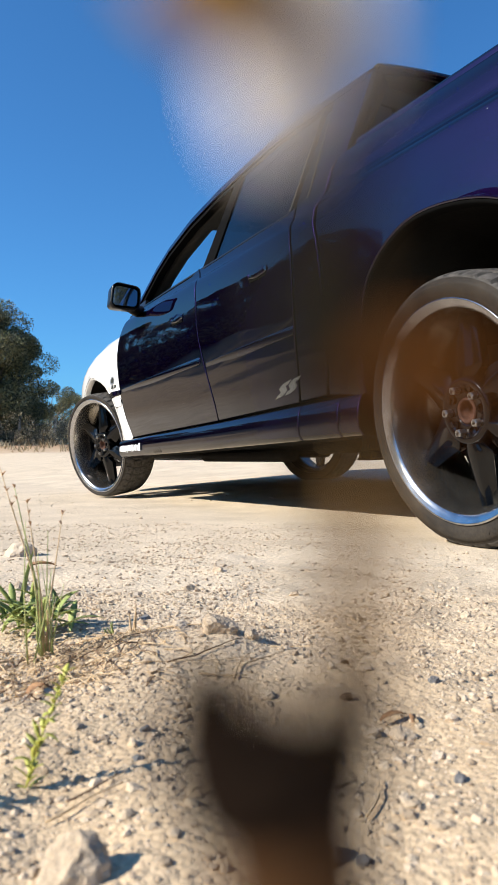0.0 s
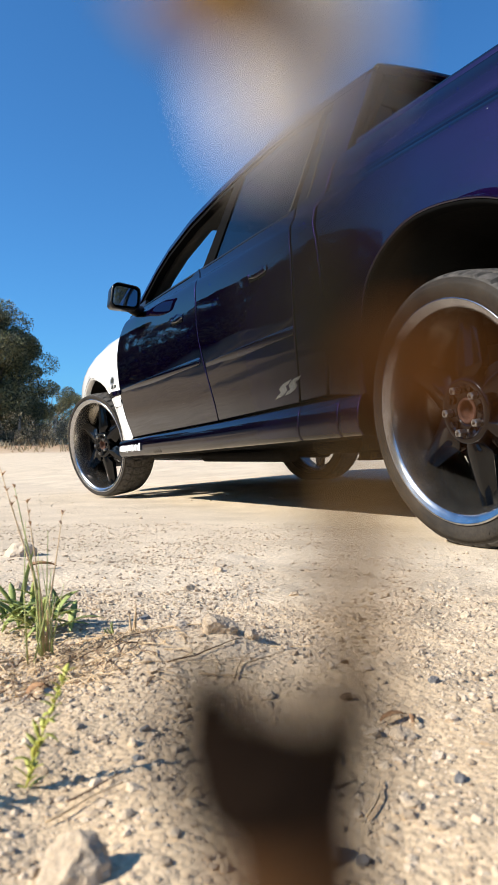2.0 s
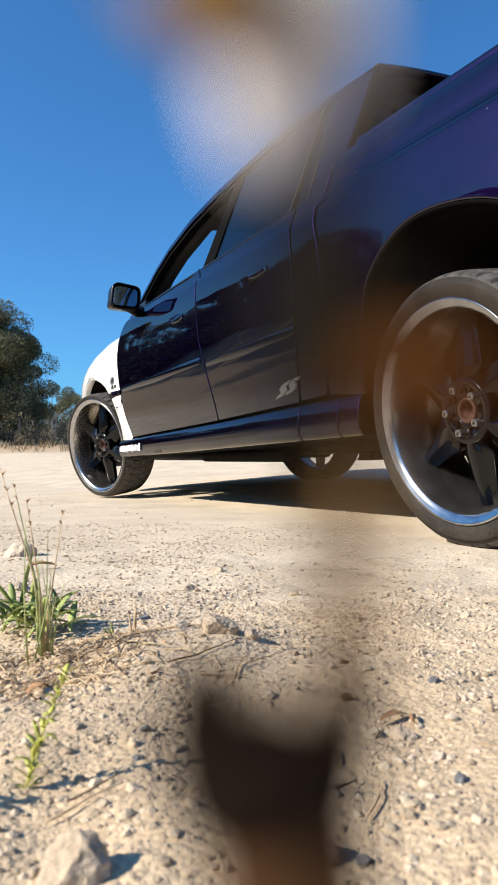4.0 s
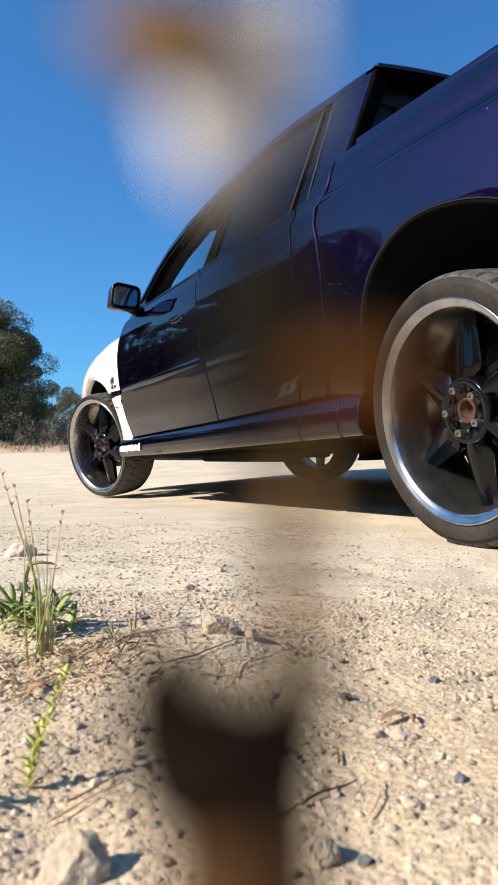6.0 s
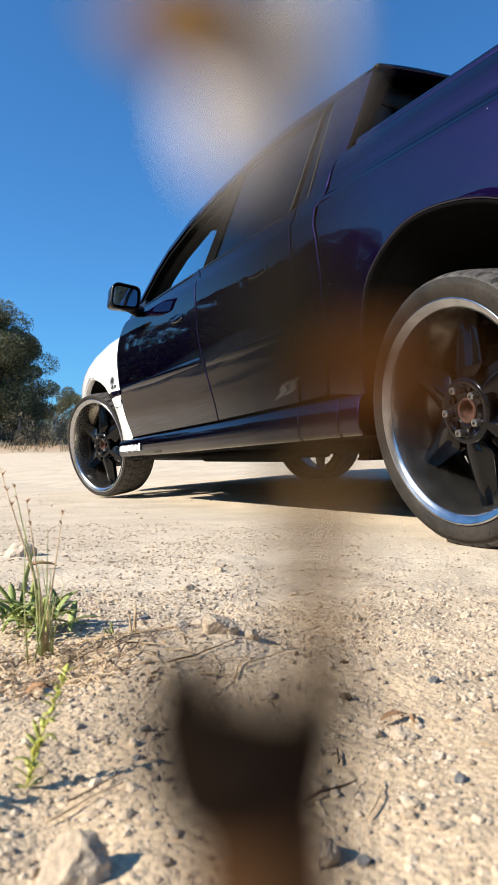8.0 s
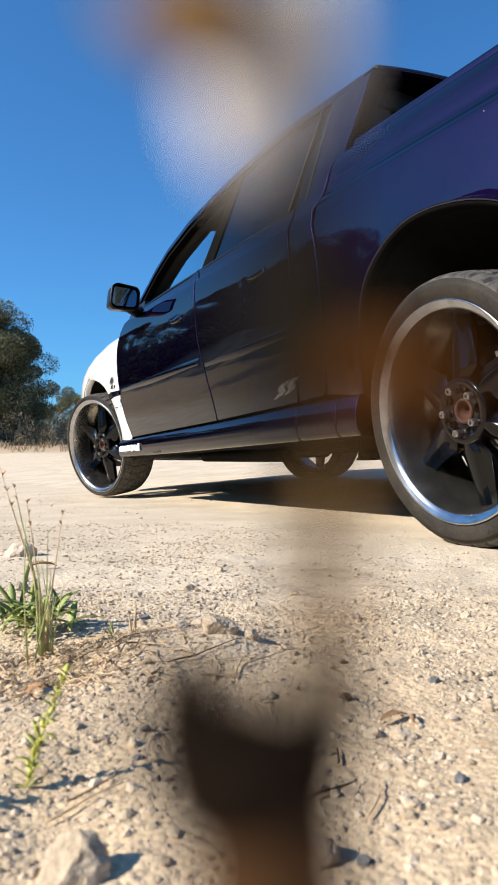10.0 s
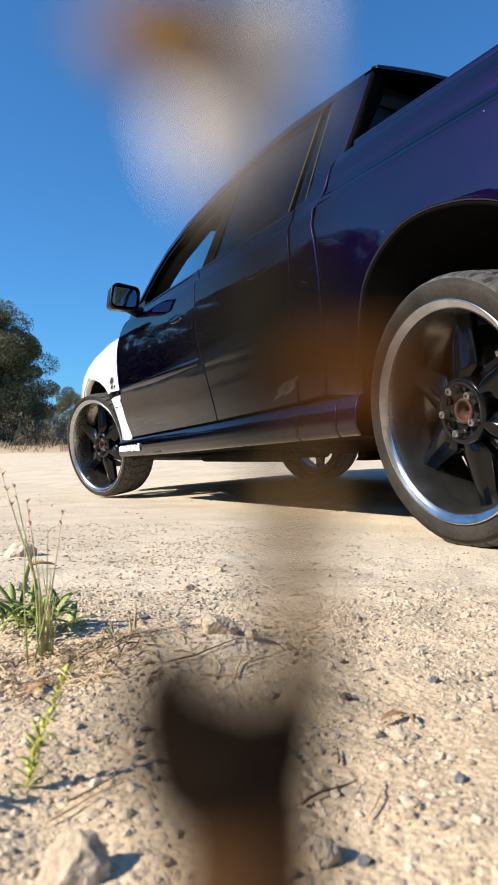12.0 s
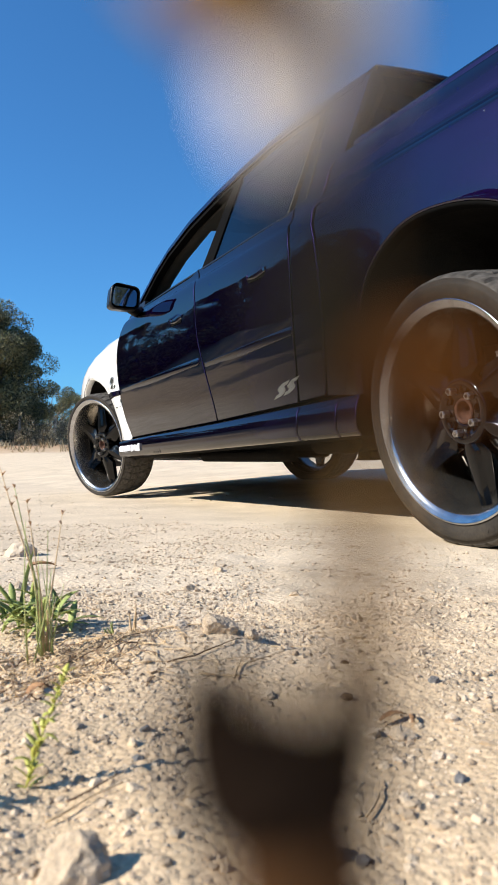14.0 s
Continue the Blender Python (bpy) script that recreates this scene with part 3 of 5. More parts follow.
def make_mirror():
    bm = bmesh.new()
    # housing: a rounded shell, open face to the rear
    rows = []
    for yy, s in ((2.30, 0.96), (2.285, 1.0), (2.33, 1.02), (2.39, 0.95), (2.43, 0.75), (2.45, 0.35)):
        row = []
        for y, z in rounded([(-1.075, 1.035), (-0.905, 1.035), (-0.90, 1.155), (-1.06, 1.170)], 0.035, 4):
            row.append((-1.012 + (y + 0.985) * s * 0.92, yy, 1.10 + (z - 1.10) * s))
        rows.append(row)
    vs = grid(bm, rows, close=True)
    bm.faces.new(vs[-1])
    mir = part("wing_mirror", bm, BLACK_PLASTIC, car, "black plastic door mirror")
    bm = bmesh.new()
    pts = rounded([(-1.062, 1.050), (-0.92, 1.050), (-0.915, 1.142), (-1.048, 1.155)], 0.025, 4)
    bm.faces.new([bm.verts.new((-1.012 + (x + 0.985) * 0.92, 2.304 - 0.06 * (x + 0.985) + 0.02 * (z - 1.1), z)) for x, z in pts])
    part("mirror_glass", bm, MIRROR_GLASS, mir)
    bm = bmesh.new()
    tube(bm, [(-0.84, 2.50, 1.075), (-0.91, 2.43, 1.055), (-0.97, 2.36, 1.06)], [0.035, 0.028, 0.03], 10)
    part("mirror_arm", bm, BLACK_PLASTIC, mir)


make_mirror()


def flat_on(name, outline, surf, mat, parent, proud=0.002, label=""):
    """A thin emblem laid on a panel."""
    return panel(name, outline, lambda y, z: surf(y, z) - proud, mat, parent, thick=0.001, step=0.012, lip=0.001, label=label, dark=False)


def emblem(cy, cz, w, h):
    """A slanted double mark: two strokes, each of an upper and a lower pointed blade."""
    blade = [(-0.08, 0.52), (0.04, 0.74), (0.34, 0.92), (1.02, 1.06), (0.86, 0.80), (0.64, 0.74), (0.60, 0.66), (0.84, 0.53), (0.60, 0.44)]
    for k in (0, 1):
        for pts in (blade, [(0.86 - u, 1.0 - v) for u, v in blade]):
            flat_on("emblem_blade", [(cy + w * 0.5 - k * w * 0.40 - (u * 0.36 + v * 0.30) * w, cz + (v - 0.5) * h + (k - 0.5) * h * 0.14) for u, v in pts], body_x, DECAL, rear_door, 0.0012, "grey decal")


emblem(0.885, 0.480, 0.172, 0.055)
front_wing = next(o for o in car.children if o.name.startswith("front_wing") and o.data.vertices[0].co.x < 0)
skirt = next(o for o in car.children if o.name.startswith("side_skirt"))
SHIELD = [(math.cos(a) * 0.030, math.sin(a) * 0.026 * (1.0 if math.sin(a) > 0 else 1.15)) for a in [2 * math.pi * k / 14 for k in range(14)]]
flat_on("wing_badge", [(2.875 + a, 0.722 + b) for a, b in SHIELD], fender_x, SILVER, front_wing, 0.004, "small grey shield badge")
flat_on("badge_inset", [(2.875 + a * 0.62, 0.722 + b * 0.62) for a, b in SHIELD], fender_x, DIVIDER, front_wing, 0.005)
for a in (-0.022, 0.012):
    flat_on("badge_letter", [(2.85 + a, 0.672), (2.85 + a + 0.022, 0.672), (2.85 + a + 0.018, 0.693), (2.85 + a - 0.004, 0.693)], fender_x, DIVIDER, front_wing, 0.003)
panel("wing_moulding", rounded([(2.765, 0.626), (2.768, 0.655), (2.985, 0.650), (2.955, 0.616)], 0.008), lambda y, z: fender_x(y, z) - 0.006, PAINT, front_wing, thick=0.006, step=0.02)
panel("wing_vent", rounded([(2.755, 0.558), (2.765, 0.606), (2.925, 0.603), (2.880, 0.552)], 0.010), lambda y, z: fender_x(y, z) - 0.004, WHITE, front_wing, thick=0.004, step=0.02)
# illegible white lettering on the skirt
random.seed(2)
yy = 2.665
while yy > 2.32:
    wdt = random.uniform(0.007, 0.017)
    lo, hi = 0.284 + (2.66 - yy) * 0.01 + random.uniform(-0.006, 0.004), 0.316 + (2.66 - yy) * 0.012 + random.uniform(-0.005, 0.006)
    flat_on("lettering_bar", [(yy, lo), (yy - wdt, lo), (yy - wdt * 0.85, hi), (yy + wdt * 0.15, hi)], sill_x, STICKER, skirt, 0.007)
    yy -= wdt + random.uniform(0.004, 0.008)


# ---- wheels: local x along the axle, the outer face at negative x ----
def make_wheel(rs, bulge):
    """A wheel on a wide dished rim; rs scales the rim, bulge is the radius where the sidewall stands out most."""
    w = new("wheel")
    w.parent = car
    R = WR
    bead = 0.276 * rs
    half = 0.118
    # tyre
    bm = bmesh.new()
    prof = [(-0.105, bead - 0.010), (-0.1135, bead - 0.002), (-0.1125, bead + 0.001), (-0.1155, bead + 0.003), (-half, bulge), (-0.1165, bulge + 0.007), (-0.113, bulge + 0.008), (-0.112, 0.321), (-0.104, 0.328), (-0.092, 0.3325), (-0.082, 0.335),
            (-0.062, 0.3365), (-0.060, 0.330), (-0.052, 0.330), (-0.050, 0.337), (-0.006, R), (-0.004, 0.330), (0.004, 0.330), (0.006, R), (0.050, 0.337), (0.052, 0.330), (0.060, 0.330), (0.062, 0.3365),
            (0.085, 0.335), (0.098, 0.332), (0.108, 0.326), (0.115, 0.315), (half, bulge), (0.117, bulge - 0.008), (0.112, bead), (0.105, bead - 0.010)]
    vs = lathe(bm, prof, 240)
    # tread blocks: every third strip of the outer shoulder sinks into a groove
    for r_i in (8, 9, 10, 11, 14, 15, 18, 19, 22, 23, 24):
        skew = abs(r_i - 16.5) * 0.35
        for k in range(240):
            if (k + int(skew)) % 6 < 1:
                v = vs[r_i][k]
                f = 1 - 0.008 / math.hypot(v.co.y, v.co.z)
                v.co.y *= f
                v.co.z *= f
    tyre = part("tyre", bm, RUBBER, w, "worn dusty low-profile tyre")
    tyre.data.materials.append(TREAD)
    tyre.data.polygons.foreach_set("material_index", [1 if 7 <= k // 240 <= 24 else 0 for k in range(len(tyre.data.polygons))])
    tyre.data.polygons.foreach_set("use_smooth", [not 8 <= k // 240 <= 23 for k in range(len(tyre.data.polygons))])
    # raised bars where the sidewall lettering stands
    for a0, count in ((52, 8), (232, 8), (140, 6), (320, 6)):
        for i in range(count):
            a = radians(a0 + i * 4.4)
            bm = bmesh.new()
            ring = []
            for r, da in ((bulge - 0.010, 0), (bulge - 0.010, 0.036), (bulge - 0.003, 0.038), (bulge - 0.003, 0.004)):
                x = -0.1174 if r < bulge - 0.005 else -0.1186
                ring.append((x, -r * math.sin(a + da), r * math.cos(a + da)))
            top = [bm.verts.new(q) for q in ring]
            low = [bm.verts.new((q[0] + 0.004, q[1], q[2])) for q in ring]
            bm.faces.new(top)
            for m_ in range(4):
                n_ = (m_ + 1) % 4
                bm.faces.new((top[m_], low[m_], low[n_], top[n_]))
            bmesh.ops.recalc_face_normals(bm, faces=bm.faces[:])
            part("sidewall_bar", bm, RUBBER, w, smooth=False)
    # polished outer lip
    bm = bmesh.new()
    lathe(bm, [(x, r * rs) for x, r in ((-0.103, 0.266), (-0.113, 0.2755), (-0.1165, 0.2745), (-0.1180, 0.2715), (-0.1165, 0.2690), (-0.1135, 0.2620), (-0.110, 0.2555), (-0.1045, 0.2508))], 128)
    rim = part("rim_lip", bm, CHROME, w, "scuffed polished metal rim lip")
    bm = bmesh.new()
    lathe(bm, [(x, r * rs) for x, r in ((-0.1047, 0.2508), (-0.098, 0.2485), (-0.0925, 0.2468), (-0.06, 0.240), (0.0, 0.232), (0.05, 0.228), (0.06, 0.236), (0.10, 0.25), (0.11, 0.262))], 128)
    part("rim_barrel", bm, BARREL, w)
    # six folded spokes
    for i in range(6):
        bm = bmesh.new()
        rows = []
        for r, wd, x, t in ((0.055, 0.022, -0.060, 0.030), (0.082, 0.028, -0.058, 0.030), (0.102, 0.048, -0.054, 0.030), (0.112, 0.050, -0.052, 0.030), (0.15, 0.043, -0.046, 0.028), (0.19, 0.036, -0.040, 0.026), (0.241, 0.030, -0.034, 0.024)):
            rows.append([(x + 0.012, -wd, r), (x + 0.004, -wd * 0.55, r), (x - 0.010, -wd * 0.28, r), (x - 0.010, wd * 0.28, r), (x + 0.004, wd * 0.55, r), (x + 0.012, wd, r), (x + t + 0.012, wd * 0.9, r), (x + t + 0.012, -wd * 0.9, r)])
        vs = grid(bm, rows, close=True)
        bm.faces.new(vs[0][::-1])
        bm.faces.new(vs[-1])
        bmesh.ops.recalc_face_normals(bm, faces=bm.faces[:])
        bmesh.ops.bevel(bm, geom=[e for e in bm.edges if e.calc_face_angle(0) > 0.3], offset=0.0022, segments=2, affect="EDGES", profile=0.5)
        bmesh.ops.scale(bm, vec=(1, rs, rs), verts=bm.verts)
        bmesh.ops.rotate(bm, verts=bm.verts, cent=(0, 0, 0), matrix=Matrix.Rotation(radians(-1 + 60 * i), 3, "X"))
        part("spoke", bm, GLOSS_BLACK, w)
    bm = bmesh.new()
    lathe(bm, [(0.02, 0.085), (-0.055, 0.085), (-0.066, 0.083), (-0.070, 0.079), (-0.070, 0.067), (-0.065, 0.061), (-0.061, 0.040), (-0.062, 0.034), (-0.02, 0.033)], 48)
    hub = part("hub", bm, GLOSS_BLACK, w)
    bm = bmesh.new()
    lathe(bm, [(-0.03, 0.0325), (-0.060, 0.0325), (-0.063, 0.0310), (-0.063, 0.0255), (-0.058, 0.0235), (-0.050, 0.0225), (-0.046, 0.014), (-0.040, 0.013), (-0.035, 0.010), (-0.035, 0.0005)], 32)
    part("centre_bore", bm, RUST, hub, "rusty bare hub centre")
    for i in range(5):
        a = radians(20 + 72 * i)
        bm = bmesh.new()
        prof = [(-0.064, 0.0105), (-0.083, 0.0105), (-0.086, 0.0085), (-0.086, 0.006), (-0.078, 0.0055), (-0.077, 0.0005)]
        lathe(bm, prof, 6)
        bmesh.ops.translate(bm, verts=bm.verts, vec=(0, 0.055 * math.sin(a), 0.055 * math.cos(a)))
        part("lug_nut", bm, STEEL, hub, "bare steel", smooth=False)
        a += radians(36)
        bm = bmesh.new()
        lathe(bm, [(-0.0665, 0.0125), (-0.0675, 0.011), (-0.060, 0.0095), (-0.052, 0.009), (-0.052, 0.0005)], 16)
        bmesh.ops.translate(bm, verts=bm.verts, vec=(0, 0.055 * math.sin(a), 0.055 * math.cos(a)))
        part("bolt_hole", bm, SEAL_AND_SHADE, hub)
    bm = bmesh.new()
    lathe(bm, [(0.03, 0.0005), (0.03, 0.155), (0.055, 0.155), (0.055, 0.0005)], 48)
    part("brake_disc", bm, material("brake_iron", (0.10, 0.08, 0.07), 0.5, 0.8, 0.4, 40), w)
    return w


FAR_LIFT = 0.10
# the truck stands on a cross slope, so that its wheels lean towards the lower side
REAR_AT = pose(-0.844, -0.0195, 0.339, 0, -7.8, -4.0)
FRONT_AT = pose(-0.801, WB + 0.034, 0.352, 0, -9.0, 17.0)
FAR_REAR_AT = pose(0.80, 0, WR + FAR_LIFT, 0, 7.0, 180)
FAR_FRONT_AT = pose(0.80, WB, WR + FAR_LIFT, 0, 7.0, 197)
rear_wheel = make_wheel(1.0, 0.306)
rear_wheel.matrix_basis = REAR_AT
front_wheel = make_wheel(1.10, 0.318)
front_wheel.matrix_basis = FRONT_AT


def wheel_copy(m):
    made = {}
    for o in (rear_wheel, *rear_wheel.children_recursive):
        made[o] = o.copy()
        scene.collection.objects.link(made[o])
        made[o].parent = made.get(o.parent, o.parent)
        made[o].matrix_parent_inverse = o.matrix_parent_inverse
    made[rear_wheel].matrix_basis = m
    return made[rear_wheel]


far_rear_wheel = wheel_copy(FAR_REAR_AT)
far_front_wheel = wheel_copy(FAR_FRONT_AT)


# ---- ground cover ----
def ground_material():
    m = ground.data.materials[0]
    t = m.node_tree
    b = t.nodes["Principled BSDF"]
    co = next(n for n in t.nodes if n.type == "TEX_COORD")
    ramp = next(n for n in t.nodes if n.type == "VALTORGB")
    cells = t.nodes.new("ShaderNodeTexVoronoi")
    cells.inputs["Scale"].default_value = 420
    t.links.new(co.outputs["Object"], cells.inputs["Vector"])
    grey = t.nodes.new("ShaderNodeSeparateColor")
    t.links.new(cells.outputs["Color"], grey.inputs[0])
    k = t.nodes.new("ShaderNodeMapRange")
    k.inputs["To Min"].default_value, k.inputs["To Max"].default_value = 0.80, 1.12
    t.links.new(grey.outputs[0], k.inputs["Value"])
    mul = t.nodes.new("ShaderNodeMix")
    mul.data_type, mul.blend_type = "RGBA", "MULTIPLY"
    mul.inputs[0].default_value = 1.0
    t.links.new(ramp.outputs[0], mul.inputs[6])
    t.links.new(k.outputs[0], mul.inputs[7])
    # redder soil on the bank beyond the track
    pos = t.nodes.new("ShaderNodeSeparateXYZ")
    t.links.new(co.outputs["Object"], pos.inputs[0])
    soil = t.nodes.new("ShaderNodeMapRange")
    soil.inputs["From Min"].default_value, soil.inputs["From Max"].default_value = 25.5, 28.5
    t.links.new(pos.outputs["Y"], soil.inputs["Value"])
    red = t.nodes.new("ShaderNodeMix")
    red.data_type = "RGBA"
    red.inputs[7].default_value = (0.45, 0.305, 0.19, 1)
    t.links.new(soil.outputs[0], red.inputs[0])
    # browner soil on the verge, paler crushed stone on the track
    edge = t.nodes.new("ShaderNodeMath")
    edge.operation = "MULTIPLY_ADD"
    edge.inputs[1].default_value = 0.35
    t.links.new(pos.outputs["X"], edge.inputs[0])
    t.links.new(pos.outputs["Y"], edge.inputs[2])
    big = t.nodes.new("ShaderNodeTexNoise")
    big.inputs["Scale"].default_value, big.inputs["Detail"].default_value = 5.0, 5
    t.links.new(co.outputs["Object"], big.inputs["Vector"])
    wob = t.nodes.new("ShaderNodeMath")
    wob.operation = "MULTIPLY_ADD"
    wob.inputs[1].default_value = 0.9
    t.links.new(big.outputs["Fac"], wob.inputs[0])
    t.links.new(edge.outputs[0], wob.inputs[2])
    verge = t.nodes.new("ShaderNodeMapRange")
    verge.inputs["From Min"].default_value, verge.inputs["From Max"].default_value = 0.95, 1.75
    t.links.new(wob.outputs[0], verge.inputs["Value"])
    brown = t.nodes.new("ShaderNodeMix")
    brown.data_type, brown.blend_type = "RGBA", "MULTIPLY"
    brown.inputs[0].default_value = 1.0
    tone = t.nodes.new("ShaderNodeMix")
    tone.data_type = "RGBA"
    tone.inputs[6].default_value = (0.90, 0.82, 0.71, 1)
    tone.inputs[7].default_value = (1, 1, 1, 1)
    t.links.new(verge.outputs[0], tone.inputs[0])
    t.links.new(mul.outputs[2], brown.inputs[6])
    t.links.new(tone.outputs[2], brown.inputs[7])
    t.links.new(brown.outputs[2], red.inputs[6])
    verge_far = t.nodes.new("ShaderNodeMapRange")
    verge_far.inputs["From Min"].default_value, verge_far.inputs["From Max"].default_value = -1.0, -2.6
    t.links.new(pos.outputs["X"], verge_far.inputs["Value"])
    earth = t.nodes.new("ShaderNodeMix")
    earth.data_type, earth.blend_type = "RGBA", "MULTIPLY"
    earth.inputs[7].default_value = (0.84, 0.75, 0.64, 1)
    t.links.new(verge_far.outputs[0], earth.inputs[0])
    t.links.new(red.outputs[2], earth.inputs[6])
    t.links.new(earth.outputs[2], b.inputs["Base Color"])
    bump = next(n for n in t.nodes if n.type == "BUMP")
    bump.inputs["Distance"].default_value = 0.0006
    low = t.nodes.new("ShaderNodeTexNoise")
    low.inputs["Scale"].default_value, low.inputs["Detail"].default_value = 35, 5
    t.links.new(co.outputs["Object"], low.inputs["Vector"])
    b2 = t.nodes.new("ShaderNodeBump")
    b2.inputs["Distance"].default_value = 0.0014
    t.links.new(low.outputs["Fac"], b2.inputs["Height"])
    t.links.new(b2.outputs[0], bump.inputs["Normal"])
    last = bump
    for scale, height in ((95, 0.0016), (230, 0.0010), (620, 0.0003)):
        crumb = t.nodes.new("ShaderNodeTexVoronoi")
        crumb.inputs["Scale"].default_value = scale
        t.links.new(co.outputs["Object"], crumb.inputs["Vector"])
        b3 = t.nodes.new("ShaderNodeBump")
        b3.inputs["Distance"].default_value = height
        b3.invert = True
        t.links.new(crumb.outputs["Distance"], b3.inputs["Height"])
        t.links.new(last.outputs[0], b3.inputs["Normal"])
        last = b3
    t.links.new(last.outputs[0], b.inputs["Normal"])


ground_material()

ICO = bmesh.new()
bmesh.ops.create_icosphere(ICO, subdivisions=1, radius=1.0)
ICO_V = np.array([v.co[:] for v in ICO.verts])
ICO_F = [[v.index for v in f.verts] for f in ICO.faces]
ICO.free()
ICO = bmesh.new()
bmesh.ops.create_icosphere(ICO, subdivisions=2, radius=1.0)
ICO2_V = np.array([v.co[:] for v in ICO.verts])
ICO2_F = [[v.index for v in f.verts] for f in ICO.faces]
ICO.free()
rng = np.random.default_rng(7)


def stone_shape(size, base, facets=0.16):
    v = base * (1 + rng.normal(0, facets, (len(base), 1)))
    for _ in range(3):
        n = rng.normal(0, 1, 3)
        n /= np.linalg.norm(n)
        d = v @ n
        cut = rng.uniform(0.55, 0.85)
        v = v - np.outer(np.maximum(0, d - cut), n)
    v = v * (size * np.array([rng.uniform(0.8, 1.25), rng.uniform(0.7, 1.1), rng.uniform(0.5, 0.85)]))
    a = rng.uniform(0, 6.28)
    c, s = math.cos(a), math.sin(a)
    return v @ np.array([[c, s, 0], [-s, c, 0], [0, 0, 1]])


def scatter(name, count, r0, r1, smin, smax, mat, label, power=2.0, facets=0.16, detailed=False, clump=0.0, thin=False):
    """Loose stones joined into one cover, spread over the wedge of ground before the car."""
    verts, faces = [], []
    base, bf = (ICO2_V, ICO2_F) if detailed else (ICO_V, ICO_F)
    made = 0
    while made < count:
        r = math.sqrt(rng.uniform(r0 ** 2, r1 ** 2)) if power == 2 else r0 * (r1 / r0) ** rng.uniform()
        a = math.radians(rng.uniform(4, 52))
        x, y = r * math.sin(a), r * math.cos(a)
        made += 1
        if clump and noise.noise((x * 5, y * 5, 9.0)) + 0.5 * noise.noise((x * 14, y * 14, 3.0)) < rng.normal(0.0, 0.18) + clump - 0.3:
            continue
        if thin and rng.uniform() > 1.35 - 0.6 * (r - 0.9) - 0.9 * max(0.0, (math.degrees(a) - 25) / 25):
            continue
        if x > 1.2 and y > 0.9 and x < 1.55 and r > 1.5 and smax > 0.006:
            continue
        s = smin * (smax / smin) ** (rng.uniform() ** 1.8)
        v = stone_shape(s, base, facets) + np.array([x, y, near_z(x, y) + s * rng.uniform(-0.35, 0.2)])
        o = len(verts) * len(base)
        verts.append(v)
        faces += [[i + o for i in f] for f in bf]
    me = bpy.data.meshes.new(name)
    me.from_pydata(np.concatenate(verts).tolist(), [], faces)
    me.materials.append(mat)
    return tagged(new(name, me), label, "gravel", kind="stuff")


GRIT = material("grit", (0.38, 0.29, 0.20), 0.95, 0, 0.12, 60, bump=0.0004, bump_scale=900, second=(0.57, 0.465, 0.345), per_piece=0.5, spec=0.15)
BUFF_CLOD = material("buff_clod", (0.42, 0.325, 0.225), 0.95, 0, 0.12, 60, bump=0.0008, bump_scale=500, second=(0.55, 0.445, 0.32), per_piece=0.4, spec=0.05)
GRIT_GREY = material("grey_stone", (0.12, 0.13, 0.15), 0.75, 0, 0.3, 70, bump=0.0005, bump_scale=700, second=(0.30, 0.31, 0.33), per_piece=0.5)
scatter("gravel", 20000, 0.24, 1.1, 0.0005, 0.0021, GRIT, "fine loose buff grit on the pale track")
scatter("gravel", 1500, 0.26, 1.0, 0.0012, 0.0040, GRIT, "loose buff gravel scattered over pale dirt", clump=0.22)
scatter("gravel", 44000, 0.60, 2.5, 0.0008, 0.0048, GRIT, "band of loose buff gravel on the pale track", clump=0.12, thin=True)
scatter("gravel", 6500, 0.25, 1.1, 0.0009, 0.0050, BUFF_CLOD, "crumbly buff earth clods on the verge", clump=0.02, detailed=True, facets=0.10)
scatter("gravel", 3000, 1.7, 6.0, 0.002, 0.008, GRIT, "sparse small stones on the smooth track", clump=0.25)
scatter("gravel", 30, 0.27, 1.8, 0.0012, 0.0036, GRIT_GREY, "scattered blue-grey gravel stones")

BUFF = material("buff_stone", (0.40, 0.31, 0.215), 0.95, 0, 0.25, 70, bump=0.0022, bump_scale=260, second=(0.58, 0.47, 0.345), spec=0.05)
PALE = material("pale_stone", (0.46, 0.37, 0.275), 0.9, 0, 0.2, 90, bump=0.0012, bump_scale=400, second=(0.60, 0.50, 0.385), spec=0.1)
SLATE = material("blue_grey_stone", (0.115, 0.112, 0.108), 0.85, 0, 0.3, 120, bump=0.0004, bump_scale=600, second=(0.20, 0.195, 0.19), spec=0.1)
CRUMB = material("crumbly_stone", (0.38, 0.295, 0.205), 0.95, 0, 0.2, 110, bump=0.0016, bump_scale=330, second=(0.54, 0.435, 0.315), spec=0.05)
UMBER = material("dark_clod", (0.11, 0.075, 0.05), 0.95, 0, 0.3, 120, bump=0.001, bump_scale=400)


ICO = bmesh.new()
bmesh.ops.create_icosphere(ICO, subdivisions=4, radius=1.0)
ICO4_V = np.array([v.co[:] for v in ICO.verts])
ICO4_F = [[v.index for v in f.verts] for f in ICO.faces]
ICO.free()


